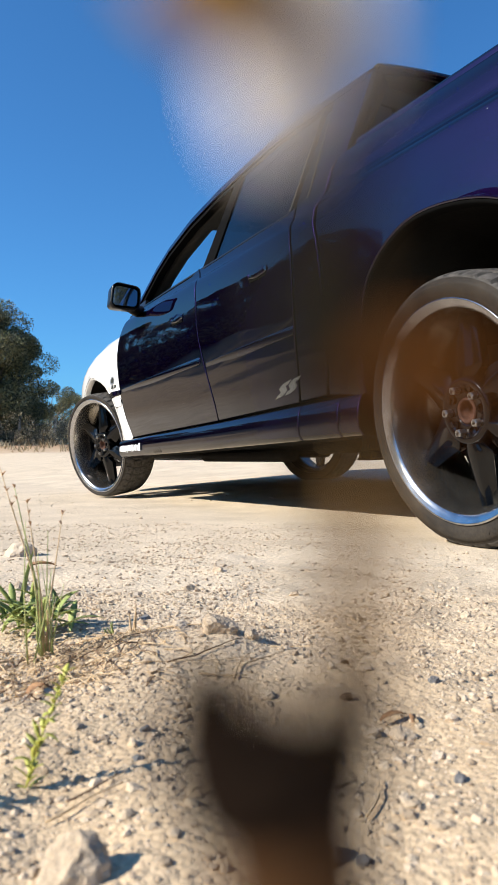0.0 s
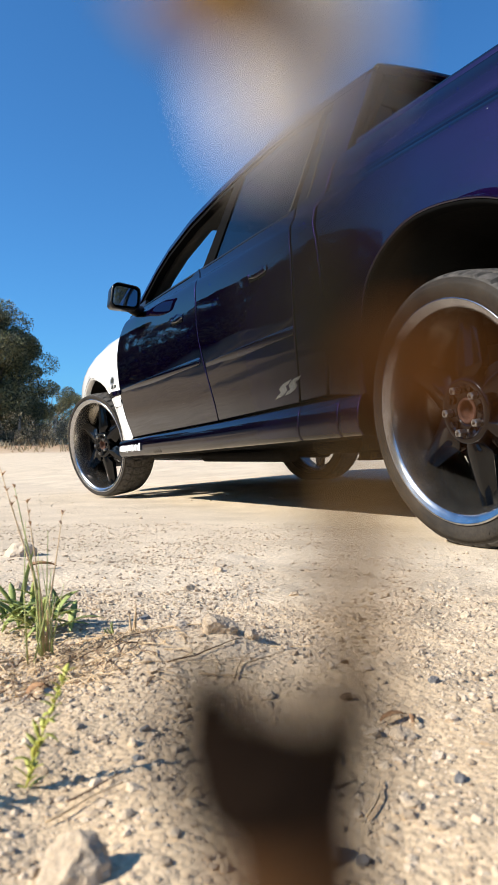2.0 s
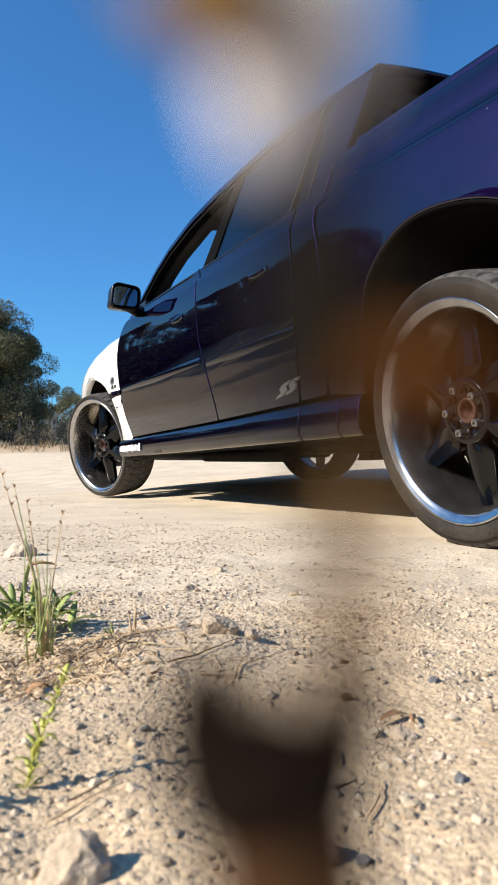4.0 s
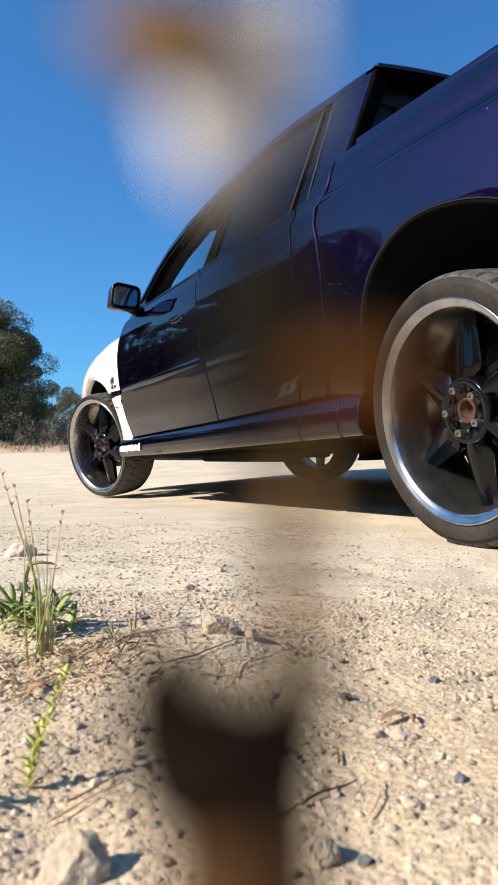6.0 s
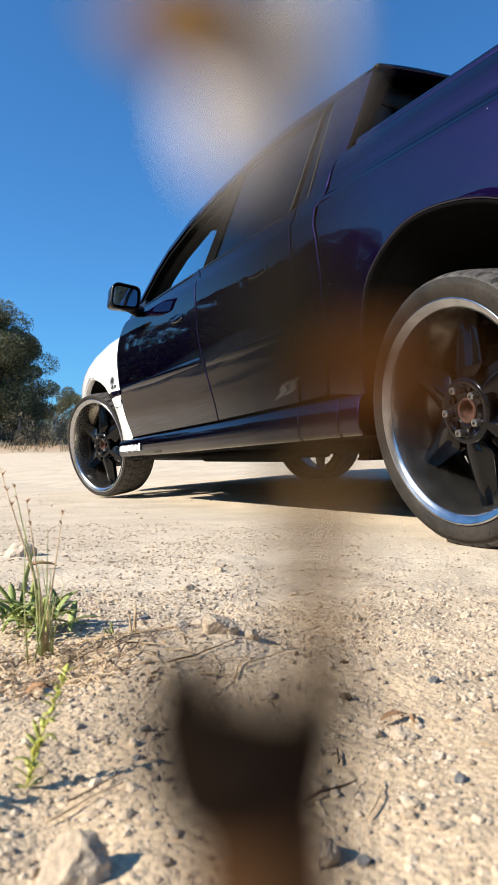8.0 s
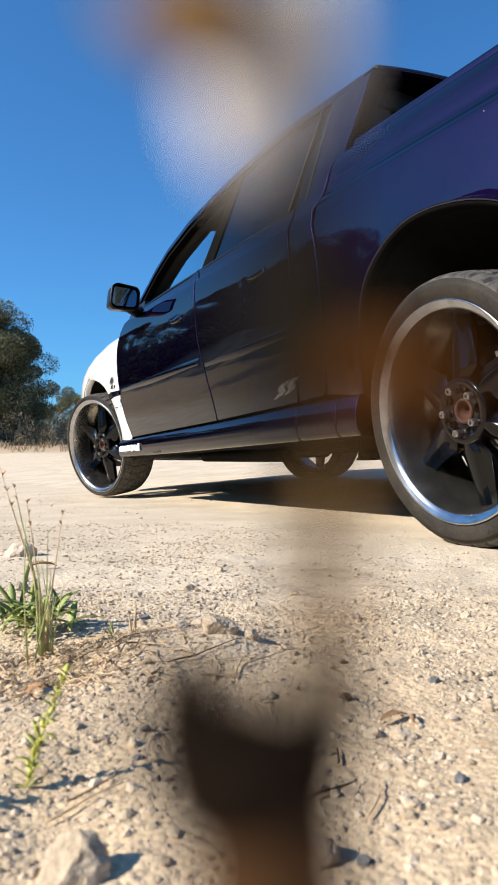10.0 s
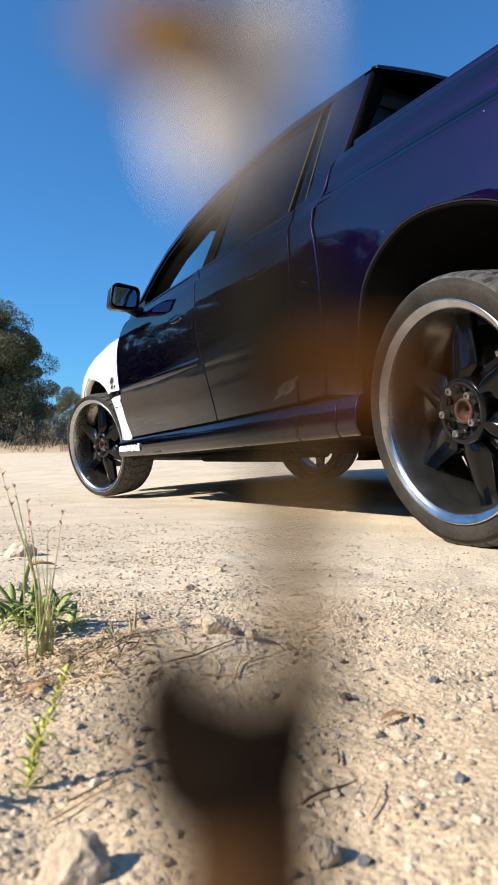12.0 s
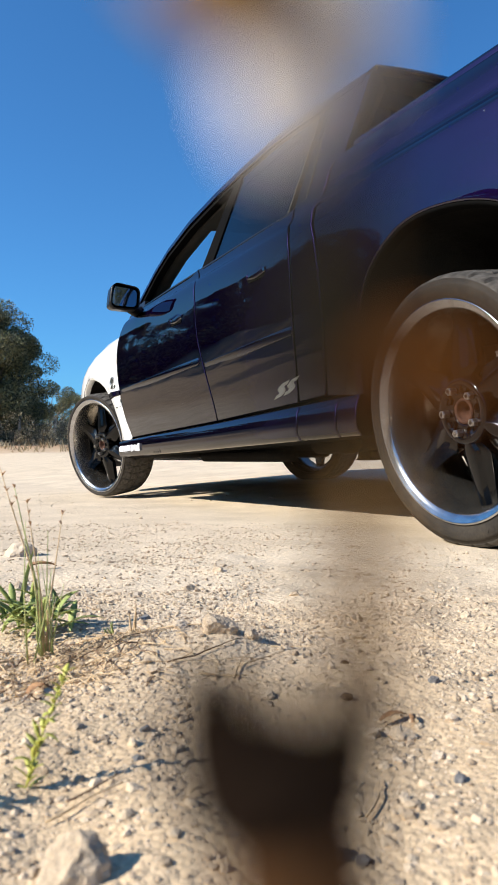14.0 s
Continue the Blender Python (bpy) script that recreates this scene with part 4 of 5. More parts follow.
def stone(x, y, size, mat, label, flat=1.0):
    """A weathered stone: a lump with broken faces and a pitted skin, sunk a little into the ground."""
    rng = np.random.default_rng(int(x * 7919 + y * 104729 + 11))
    v = ICO4_V.copy()
    shift_by = rng.uniform(-50, 50, 3)
    v = v * np.array([1 + 0.32 * noise.noise(Vector(q * 1.1 + shift_by)) for q in v])[:, None]
    for _ in range(6):
        n = rng.normal(0, 1, 3)
        n /= np.linalg.norm(n)
        d = v @ n
        v = v - np.outer(np.maximum(0, d - rng.uniform(0.55, 0.88)), n)
    v = v * np.array([1 + 0.10 * noise.noise(Vector(q * 3.0 + shift_by)) + 0.06 * noise.noise(Vector(q * 8.0)) for q in v])[:, None]
    v = v * (size * np.array([rng.uniform(0.85, 1.25), rng.uniform(0.75, 1.05), rng.uniform(0.6, 0.85) * flat]))
    a = rng.uniform(0, 6.28)
    v = v @ np.array([[math.cos(a), math.sin(a), 0], [-math.sin(a), math.cos(a), 0], [0, 0, 1]])
    me = bpy.data.meshes.new("stone")
    me.from_pydata(v.tolist(), [], ICO4_F)
    me.materials.append(mat)
    ob = new("stone", me)
    ob.location = (x, y, near_z(x, y) + size * 0.06 * flat)
    return tagged(ob, label, "stone", "stones on the track")


for x, y, s, m, l in (
        (0.314, 0.652, 0.021, BUFF, "rough buff stone lying among loose gravel"), (0.345, 0.640, 0.013, BUFF, "small buff stone lying beside a larger one"),
        (0.292, 0.700, 0.014, PALE, "small buff stone lying in a gravel heap"), (0.318, 0.705, 0.014, PALE, "small pale stone lying in a gravel heap"),
        (0.303, 0.735, 0.013, BUFF, "small buff stone lying in a gravel heap"), (0.262, 0.735, 0.008, PALE, "small pale stone lying in a gravel heap"),
        (0.338, 0.725, 0.012, BUFF, "small buff stone lying in a gravel heap"), (0.430, 0.468, 0.0078, SLATE, "smooth blue-grey pebble on pale dirt"),
        
        (0.190, 0.287, 0.0125, BUFF, "buff stone half sunk in pale dirt"), (0.207, 0.272, 0.0062, SLATE, "blue-grey pebble on pale dirt"),
        (0.262, 0.309, 0.0055, PALE, "white quartz stone on pale dirt"), (0.276, 0.304, 0.0055, PALE, "white quartz stone on pale dirt"),
        (0.312, 0.318, 0.0065, SLATE, "blue-grey pebble on pale dirt"), (0.339, 0.470, 0.006, UMBER, "dark brown earth clod on pale dirt"),
        (0.402, 0.558, 0.005, UMBER, "dark brown earth clod on pale dirt"), (0.176, 0.487, 0.0072, SLATE, "dark grey pebble on pale dirt"),
        (0.287, 0.505, 0.0085, BUFF, "buff stone on pale dirt"), (0.336, 0.397, 0.010, BUFF, "buff stone on pale dirt"),
        (0.318, 0.409, 0.008, BUFF, "buff stone on pale dirt"), (0.328, 0.352, 0.008, PALE, "pale stone on pale dirt"),
        (0.298, 0.356, 0.006, PALE, "pale stone on pale dirt"), (0.235, 0.335, 0.0055, PALE, "small white stone on pale dirt"),
        (0.383, 0.397, 0.0085, PALE, "pale stone on pale dirt"), (0.350, 0.300, 0.009, BUFF, "buff stone on pale dirt"),
        (0.372, 0.330, 0.011, PALE, "large pale stone on pale dirt"), (0.243, 0.875, 0.008, PALE, "pale stone lying in loose gravel"),
        (0.35, 1.005, 0.013, PALE, "pale stone lying in loose gravel"), (0.47, 0.87, 0.011, BUFF, "buff stone lying in loose gravel"),
        (0.56, 0.905, 0.010, BUFF, "buff stone lying in loose gravel"), (0.21, 1.14, 0.016, BUFF, "grey stone lying in loose gravel"),
        (0.78, 0.83, 0.009, PALE, "flat pale stone on the track"), (0.66, 0.66, 0.009, BUFF, "buff stone on the track"),
        (0.52, 0.70, 0.010, BUFF, "buff stone on the track"), (0.44, 1.02, 0.011, BUFF, "buff stone lying in loose gravel"),
        (0.155, 0.44, 0.006, SLATE, "dark grey pebble on pale dirt"), (0.225, 0.60, 0.0075, BUFF, "buff stone on pale dirt"),
        (0.37, 0.61, 0.0075, PALE, "pale stone on pale dirt"), (0.245, 0.41, 0.007, BUFF, "buff stone on pale dirt"),
        (0.40, 0.52, 0.006, PALE, "pale stone on pale dirt"), (0.48, 0.545, 0.0075, BUFF, "buff stone on the track"),
        (0.30, 0.83, 0.0095, SLATE, "grey stone lying in loose gravel"), (0.41, 0.80, 0.009, PALE, "pale stone lying in loose gravel"),
        (0.55, 1.15, 0.014, BUFF, "buff stone lying in loose gravel"), (0.70, 1.02, 0.011, PALE, "pale stone lying in loose gravel")):
    stone(x, y, s * (0.72 if m in (PALE, SLATE) else 0.9), m, l)

stone(0.086, 0.326, 0.0165, CRUMB, "large crumbly buff stone half sunk in dirt", 1.6)

# ---- dry litter ----
STRAW = material("dry_straw", (0.40, 0.27, 0.145), 0.8, 0, 0.3, 60, second=(0.66, 0.50, 0.31))
TWIG = material("dead_twig", (0.12, 0.075, 0.045), 0.85, 0, 0.35, 80, bump=0.0004, second=(0.20, 0.13, 0.08))
DEAD_LEAF = material("dead_leaf", (0.26, 0.13, 0.06), 0.7, 0, 0.35, 60, bump=0.0004, second=(0.38, 0.22, 0.11))
LEAF_GREEN = material("weed_green", (0.19, 0.25, 0.06), 0.55, 0, 0.3, 40, second=(0.36, 0.42, 0.15), spec=0.3)
STALK_GREEN = material("stalk_green", (0.24, 0.30, 0.08), 0.55, 0, 0.3, 60, second=(0.40, 0.43, 0.17))
BUD = material("dry_bud", (0.42, 0.25, 0.13), 0.8, 0, 0.3, 200, second=(0.58, 0.38, 0.24))
YELLOW_GREEN = material("sprig_green", (0.30, 0.34, 0.045), 0.55, 0, 0.3, 80, second=(0.50, 0.48, 0.11))


def lay(pts, up=0.003):
    return [Vector((x, y, near_z(x, y) + up)) for x, y in pts]


def twig(x, y, length, ang, r, mat, bend=0.2, up=0.003, lift=0.0):
    pts, n = [], 7
    a = ang
    px_, py_ = x, y
    for i in range(n):
        pts.append(Vector((px_, py_, near_z(px_, py_) + up + lift * i / n)))
        px_ += length / n * math.cos(a)
        py_ += length / n * math.sin(a)
        a += random.uniform(-bend, bend)
    bm = bmesh.new()
    tube(bm, pts, [r * (1 - 0.6 * i / n) for i in range(n)], 5)
    ob = part("twig", bm, mat)
    return tagged(ob, "thin dry twig lying on pale dirt", "twig", "dry twigs")


random.seed(5)
for x, y, L, a in ((0.13, 0.70, 0.20, -0.15), (0.16, 0.66, 0.12, 0.3), (0.20, 0.62, 0.16, -0.25), (0.11, 0.76, 0.14, -0.4), (0.24, 0.605, 0.10, 0.2), (0.19, 0.735, 0.17, -0.1),
                   (0.285, 0.56, 0.06, 0.9), (0.30, 0.575, 0.07, 0.5), (0.21, 0.33, 0.06, 0.5), (0.23, 0.30, 0.07, 0.55), (0.10, 0.40, 0.05, 0.4), (0.16, 0.37, 0.05, 0.7),
                   (0.085, 0.385, 0.06, 0.3), (0.265, 0.375, 0.03, 0.8), (0.355, 0.44, 0.025, 0.4), (0.17, 0.315, 0.06, 0.6), (0.26, 0.58, 0.05, -0.4), (0.22, 0.68, 0.09, 0.5)):
    twig(x, y, L, a, random.uniform(0.0005, 0.0010), random.choice((TWIG, STRAW, STRAW)), 0.25)

for mat, count, thick, label in ((STRAW, 240, 0.0006, "tangled dry grass litter round a weed"), (TWIG, 32, 0.0007, "brown dry roots and litter round a weed")):
    bm = bmesh.new()
    for _ in range(count):
        x, y = random.gauss(0.165, 0.050), random.gauss(0.670, 0.038)
        a, L = random.uniform(0, 6.283), random.uniform(0.012, 0.055)
        p0 = Vector((x, y, near_z(x, y) + 0.001))
        bend = random.uniform(-0.9, 0.9)
        pts = [p0]
        for k in range(4):
            a += bend * 0.4
            q = pts[-1] + Vector((L / 4 * math.cos(a), L / 4 * math.sin(a), 0))
            q.z = near_z(q.x, q.y) + 0.0015 + random.uniform(0, 0.006) * (k in (1, 2))
            pts.append(q)
        tube(bm, pts, [thick, thick, thick, thick * 0.8, thick * 0.4], 4)
    tagged(part("straw_litter", bm, mat), label, "dry grass", kind="stuff")


def leaf_blade(bm, base, direction, length, width, droop=0.4, fold=0.25, n=7, up=Vector((0, 0, 1))):
    """A thin folded leaf that arches over."""
    d = Vector(direction).normalized()
    side = d.cross(up)
    side = side.normalized() if side.length > 1e-4 else Vector((1, 0, 0))
    rows = []
    p = Vector(base)
    for i in range(n):
        u = i / (n - 1)
        w = width * (math.sin(math.pi * min(1, u * 0.92 + 0.08)) ** 0.8) * 0.5
        lift = side.cross(d).normalized()
        rows.append([p - side * w + lift * w * fold, p.copy(), p + side * w + lift * w * fold, p - lift * 0.0004])
        p = p + d * (length / (n - 1))
        d = (d - up * droop / (n - 1)).normalized()
    grid(bm, rows, close=True)


def make_dead_leaf(x, y, L, ang, width=0.008):
    bm = bmesh.new()
    leaf_blade(bm, (0, 0, 0.002), (math.cos(ang), math.sin(ang), 0.25), L, width, 0.7, 0.5)
    ob = part("dead_leaf", bm, DEAD_LEAF)
    ob.location = (x, y, near_z(x, y) + 0.002)
    tagged(ob, "curled brown dead leaf on pale dirt", "leaf", "dead leaves")


make_dead_leaf(0.333, 0.418, 0.030, 0.15, 0.007)
make_dead_leaf(0.352, 0.405, 0.020, 0.9, 0.005)
make_dead_leaf(0.118, 0.607, 0.030, 0.75, 0.010)
make_dead_leaf(0.255, 1.335, 0.065, 0.35, 0.018)
stone(0.283, 1.575, 0.034, PALE, "grey-white rock behind a green weed", 1.1)


# ---- weeds ----
def green_weed():
    """Leaves in a rosette behind a bundle of upright green stalks."""
    w = empty("weed", pose(0.153, 0.704, near_z(0.153, 0.704)), "green weed with upright stalks and broad basal leaves", "weed")
    random.seed(11)
    for i in range(64):
        bm = bmesh.new()
        a = random.uniform(0, 6.283)
        steep = random.uniform(0.35, 1.5)
        base = (0.008 + random.gauss(0, 0.018), 0.125 + random.gauss(0, 0.022), random.uniform(0.0, 0.022))
        leaf_blade(bm, base, (math.cos(a), 0.7 * math.sin(a), steep), random.uniform(0.030, 0.058), random.uniform(0.006, 0.010), 0.9, 0.40)
        part("leaf", bm, LEAF_GREEN, w)
    for dx, dz, length in ((0.045, 0.35, 0.075), (0.055, 0.2, 0.06), (-0.03, 1.2, 0.085), (0.012, 2.2, 0.09)):
        bm = bmesh.new()
        leaf_blade(bm, (0.004, 0.15, 0.004), (dx, -0.008, dz * 0.05), length, 0.014, 0.6, 0.35)
        part("leaf", bm, LEAF_GREEN, w)
    for i in range(15):
        bm = bmesh.new()
        x, y = random.gauss(0.0, 0.006), random.gauss(0, 0.006)
        h = random.choice((0.04, 0.06, 0.075, 0.09, 0.115, 0.14)) * random.uniform(0.85, 1.1)
        lean = Vector((random.gauss(0.002, 0.010), random.gauss(0, 0.01), h))
        pts = [Vector((x, y, -0.003)), Vector((x, y, 0)) + lean * 0.5 + Vector((random.gauss(0, 0.002), 0, 0)), Vector((x, y, 0)) + lean]
        tube(bm, pts, [0.0010, 0.0007, 0.0003], 5)
        part("stalk", bm, STALK_GREEN if i % 5 else STRAW, w)
    for k, (dx, h, buds) in enumerate(((-0.050, 0.205, 5), (-0.030, 0.165, 2), (-0.018, 0.150, 3), (0.016, 0.138, 2))):
        bm = bmesh.new()
        pts = [Vector((0, 0, 0)), Vector((dx * 0.25, 0, h * 0.4)), Vector((dx * 0.7, 0.003, h * 0.75)), Vector((dx, 0.005, h))]
        tube(bm, pts, [0.0010, 0.0009, 0.0006, 0.0004], 5)
        st = part("flower_stalk", bm, STALK_GREEN if k == 1 else STRAW, w)
        for j in range(buds):
            u = 1 - j * 0.07
            c = pts[3] + (pts[2] - pts[3]) * (1 - u) * 4
            for m in range(3):
                bm = bmesh.new()
                aa = random.uniform(0, 6.28)
                leaf_blade(bm, c, (0.6 * math.cos(aa), 0.6 * math.sin(aa), 1.0), random.uniform(0.004, 0.006), 0.0026, 0.2, 0.5, n=4)
                part("seed_head", bm, BUD, st)


green_weed()


def small_sprig():
    s = empty("sprig", pose(0.083, 0.432, near_z(0.083, 0.432)), "small yellow-green leafy sprig growing from pale dirt", "weed")
    bm = bmesh.new()
    pts = [Vector((0, 0, -0.004)), Vector((0.006, 0.003, 0.018)), Vector((0.016, 0.006, 0.040)), Vector((0.026, 0.009, 0.062))]
    tube(bm, pts, [0.0008, 0.0007, 0.0006, 0.0003], 5)
    part("stem", bm, YELLOW_GREEN, s)
    random.seed(3)
    for i in range(40):
        u = 0.04 + 0.96 * i / 39
        k = min(2, int(u * 3))
        p = pts[k].lerp(pts[k + 1], u * 3 - k)
        a = i * 2.4
        bm = bmesh.new()
        leaf_blade(bm, p, (math.cos(a + random.gauss(0, 0.5)), math.sin(a), random.uniform(0.2, 1.6)), random.uniform(0.006, 0.015) * (1.2 - 0.5 * u), random.uniform(0.0028, 0.0046), random.uniform(0.3, 1.2))
        part("leaf", bm, YELLOW_GREEN, s)


small_sprig()


def bushy_weed(x, y, n, h, seed):
    """A leafy weed on the verge whose shadow falls over the dirt."""
    w = empty("weed", pose(x, y, near_z(x, y)), "leafy green verge weed shading pale dirt", "weed")
    random.seed(seed)
    for i in range(n):
        bm = bmesh.new()
        lean = Vector((random.gauss(0, 0.25), random.gauss(0, 0.25), 1)).normalized() * h * random.uniform(0.5, 1)
        tube(bm, [Vector((0, 0, -0.004)), lean * 0.5, lean], [0.0011, 0.0009, 0.0005], 5)
        st = part("stalk", bm, STALK_GREEN, w)
        for k in range(5):
            bm = bmesh.new()
            a = random.uniform(0, 6.28)
            leaf_blade(bm, lean * random.uniform(0.35, 1), (math.cos(a), math.sin(a), 0.5), random.uniform(0.012, 0.022), 0.006, 0.6)
            part("leaf", bm, LEAF_GREEN, st)


bushy_weed(-0.012, 0.435, 5, 0.060, 4)
bushy_weed(-0.030, 0.335, 4, 0.050, 5)
bushy_weed(0.010, 0.520, 3, 0.045, 6)


def grass_blade_tuft(x, y, n, hmax, mat, label):
    w = empty("grass_tuft", pose(x, y, near_z(x, y)), label, "grass", "grass tufts")
    for i in range(n):
        bm = bmesh.new()
        h = hmax * random.uniform(0.4, 1)
        leaf_blade(bm, (random.gauss(0, 0.004), random.gauss(0, 0.004), -0.003), (random.gauss(0, 0.25), random.gauss(0, 0.25), 1), h, 0.0022, 0.15, n=5, up=Vector((0.3, 0.9, 0.1)))
        part("blade", bm, mat, w)


random.seed(9)
grass_blade_tuft(0.232, 0.74, 4, 0.030, STALK_GREEN, "short green grass blades beside dry twigs")
grass_blade_tuft(0.245, 0.715, 3, 0.055, STRAW, "thin dry grass blades on pale dirt")
grass_blade_tuft(0.110, 0.74, 6, 0.050, STRAW, "dry straw-coloured grass beside a green weed")


# ---- trees, scrub and fence beyond the track ----
BARK = material("grey_bark", (0.13, 0.105, 0.085), 0.9, 0, 0.35, 8, bump=0.01, bump_scale=40, second=(0.22, 0.18, 0.15))
FOLIAGE = material("eucalypt_foliage", (0.040, 0.044, 0.017), 0.5, 0, 0.25, 1.2, second=(0.19, 0.185, 0.08), per_piece=0.8)
SCRUB = material("dry_scrub", (0.075, 0.068, 0.044), 0.8, 0, 0.3, 2.0, second=(0.30, 0.26, 0.17), per_piece=0.8)
GRASS = material("dry_grass", (0.34, 0.26, 0.15), 0.85, 0, 0.3, 1.5, second=(0.55, 0.44, 0.27), per_piece=0.6)


def leaf_cloud(name, centres, per, size, mat, parent):
    """Many small hanging leaves gathered in clumps."""
    n = len(centres) * per
    c = np.repeat(np.array([q[:3] for q in centres]), per, 0)
    rad = np.repeat(np.array([q[3] for q in centres]), per)
    d = rng.normal(0, 1, (n, 3))
    d /= np.linalg.norm(d, axis=1, keepdims=True)
    p = c + d * (rad * rng.uniform(0.35, 1.05, n) ** 0.6)[:, None] * np.array([1, 1, 0.8])
    u = rng.normal(0, 1, (n, 3)) + np.array([0, 0, -0.7])
    u /= np.linalg.norm(u, axis=1, keepdims=True)
    w = np.cross(u, rng.normal(0, 1, (n, 3)))
    w /= np.linalg.norm(w, axis=1, keepdims=True)
    L = (size * rng.uniform(0.6, 1.4, n))[:, None]
    bend = np.cross(u, w) * L * 0.12
    quad = np.stack([p - u * L * 0.5, p + w * L * 0.2 + bend, p + u * L * 0.5, p - w * L * 0.2 + bend], 1).reshape(-1, 3)
    me = bpy.data.meshes.new(name)
    me.from_pydata(quad.tolist(), [], [[4 * i, 4 * i + 1, 4 * i + 2, 4 * i + 3] for i in range(n)])
    me.materials.append(mat)
    ob = new(name, me)
    ob.parent = parent
    return ob


def make_tree(m, height, spread, label, seed, low=0.12, clumps=46, per=1000):
    random.seed(seed)
    tree = empty("tree", m, label, "tree", "trees beyond the track")
    bm = bmesh.new()
    fork = height * random.uniform(0.16, 0.24)
    lean = Vector((random.uniform(-0.2, 0.2), random.uniform(-0.2, 0.2), 0))
    r0 = height * 0.024
    tube(bm, [(0, 0, -0.3), (lean.x * 0.3, lean.y * 0.3, fork * 0.5), (lean.x, lean.y, fork)], [r0 * 1.25, r0, r0 * 0.9], 9)
    centres = []
    for k in range(clumps):
        a = random.uniform(0, 6.283)
        v = random.uniform(0, 1)
        z = height * (low + (0.93 - low) * v)
        out = spread * math.sqrt(max(0.05, 1 - (2 * v - 0.85) ** 2 * 0.62)) * random.uniform(0.35, 1.0)
        q = Vector((out * math.cos(a), out * math.sin(a), z))
        centres.append((*q, height * random.uniform(0.075, 0.15)))
        if k % 4 == 0:
            base = Vector((lean.x, lean.y, fork * random.uniform(0.75, 1)))
            mid = base.lerp(q, 0.5) + Vector((0, 0, height * 0.05))
            tube(bm, [base, mid, q], [r0 * 0.55, r0 * 0.32, r0 * 0.10], 6)
    part("trunk", bm, BARK, tree)
    leaf_cloud("crown", centres, per, height * 0.016, FOLIAGE, tree)
    return tree


def far(ang, d):
    """A place on the ground at an angle from straight ahead of the vehicle."""
    a = radians(ang)
    x, y = d * math.sin(a), d * math.cos(a)
    return x, y, ground_z(x, y)


DENSE = "dark green bushy tree with a dense low crown"
SMALL = "smaller grey-green tree standing farther off"
tree_a = make_tree(pose(*far(7.2, 33)), 6.4, 2.5, DENSE, 21, clumps=62)
tree_b = make_tree(pose(*far(9.6, 33.5)), 5.2, 1.65, DENSE, 22, clumps=66)
tree_c = make_tree(pose(*far(14.6, 52)), 4.0, 3.0, SMALL, 23)
for ang, d, src, turn in ((6.0, 36, tree_a, 120), (3.0, 32, tree_b, 40), (-2, 38, tree_a, 200), (17.5, 50, tree_c, 60), (20.5, 55, tree_c, 190), (24, 60, tree_c, 280), (-8, 35, tree_b, 300),
                          (12.6, 46, tree_c, 150), (-15, 36, tree_b, 250), (-23, 36, tree_b, 310), (-30, 40, tree_a, 20), (-45, 44, tree_b, 80), (-58, 38, tree_a, 140), (-70, 46, tree_c, 210), (-84, 40, tree_a, 260), (-98, 42, tree_b, 320), (-112, 45, tree_a, 50),
                          (-128, 40, tree_c, 100), (-145, 46, tree_a, 150), (-165, 42, tree_b, 10)):
    copy_thing(src, pose(*far(ang, d), 0, 0, turn))

for k, (x, y) in enumerate(((-16.5, 0), (-17.5, 5), (-16.2, 10), (-17.2, 15), (-16, 20), (-17, 25), (-15.5, 30), (-14, 35), (-11, 39))):
    copy_thing((tree_a, tree_b, tree_c)[k % 3], pose(x - (4 if y >= 15 else 0), y, ground_z(x, y), 0, 0, 67 * k) @ Matrix.Scale(1.25 if y >= 15 else 1.0, 4))
# unseen trees behind the truck, added to block sky light from the shadow beneath
for k in range(13):
    ang, d = 36 + 10 * k, 22 + 3 * (k % 3)
    copy_thing((tree_a, tree_b)[k % 2], pose(*far(ang, d), 0, 0, 83 * k) @ Matrix.Scale(1.2 if k == 0 else 1.8 + 0.2 * (k % 2), 4))

centres = []
for _ in range(520):
    x, y = random.uniform(-20, -12.5), random.uniform(-6, 34)
    if random.random() < 0.35:
        x, y = far(random.uniform(-34, 2), random.uniform(29.5, 34))[:2]
    r = random.uniform(0.5, 1.0)
    centres.append((x, y, ground_z(x, y) + r * random.uniform(0.3, 1.7), r))
tagged(leaf_cloud("scrub", centres, 110, 0.30, FOLIAGE, None), "dense green undergrowth along the track", "scrub", kind="stuff")
centres = []
for _ in range(430):
    ang, d = random.uniform(-6, 27), random.uniform(29.5, 40)
    x, y, z = far(ang, d)
    r = random.uniform(0.25, 0.8)
    centres.append((x, y, z + r * random.uniform(0.3, 1.4), r))
tagged(leaf_cloud("scrub", centres, 300, 0.075, SCRUB, None), "dry grey-brown scrub under the trees", "scrub", kind="stuff")
bm = bmesh.new()
for _ in range(1500):
    ang, d = random.uniform(2, 24), random.uniform(27.2, 31.5)
    if noise.noise((ang * 0.9, d * 0.6, 4.0)) < -0.05 and d < 30:
        continue
    x, y, z = far(ang, d)
    h = random.uniform(0.06, 0.28)
    dx, dy = random.gauss(0, 0.1), random.gauss(0, 0.1)
    vs = [bm.verts.new(q) for q in ((x - 0.02, y, z - 0.02), (x + 0.02, y - 0.01, z - 0.02), (x + dx + 0.006, y + dy, z + h), (x + dx - 0.006, y + dy, z + h))]
    bm.faces.new(vs)
tagged(part("dry_grass", bm, GRASS, smooth=False), "tufts of dry grass along the bank", "grass", kind="stuff")

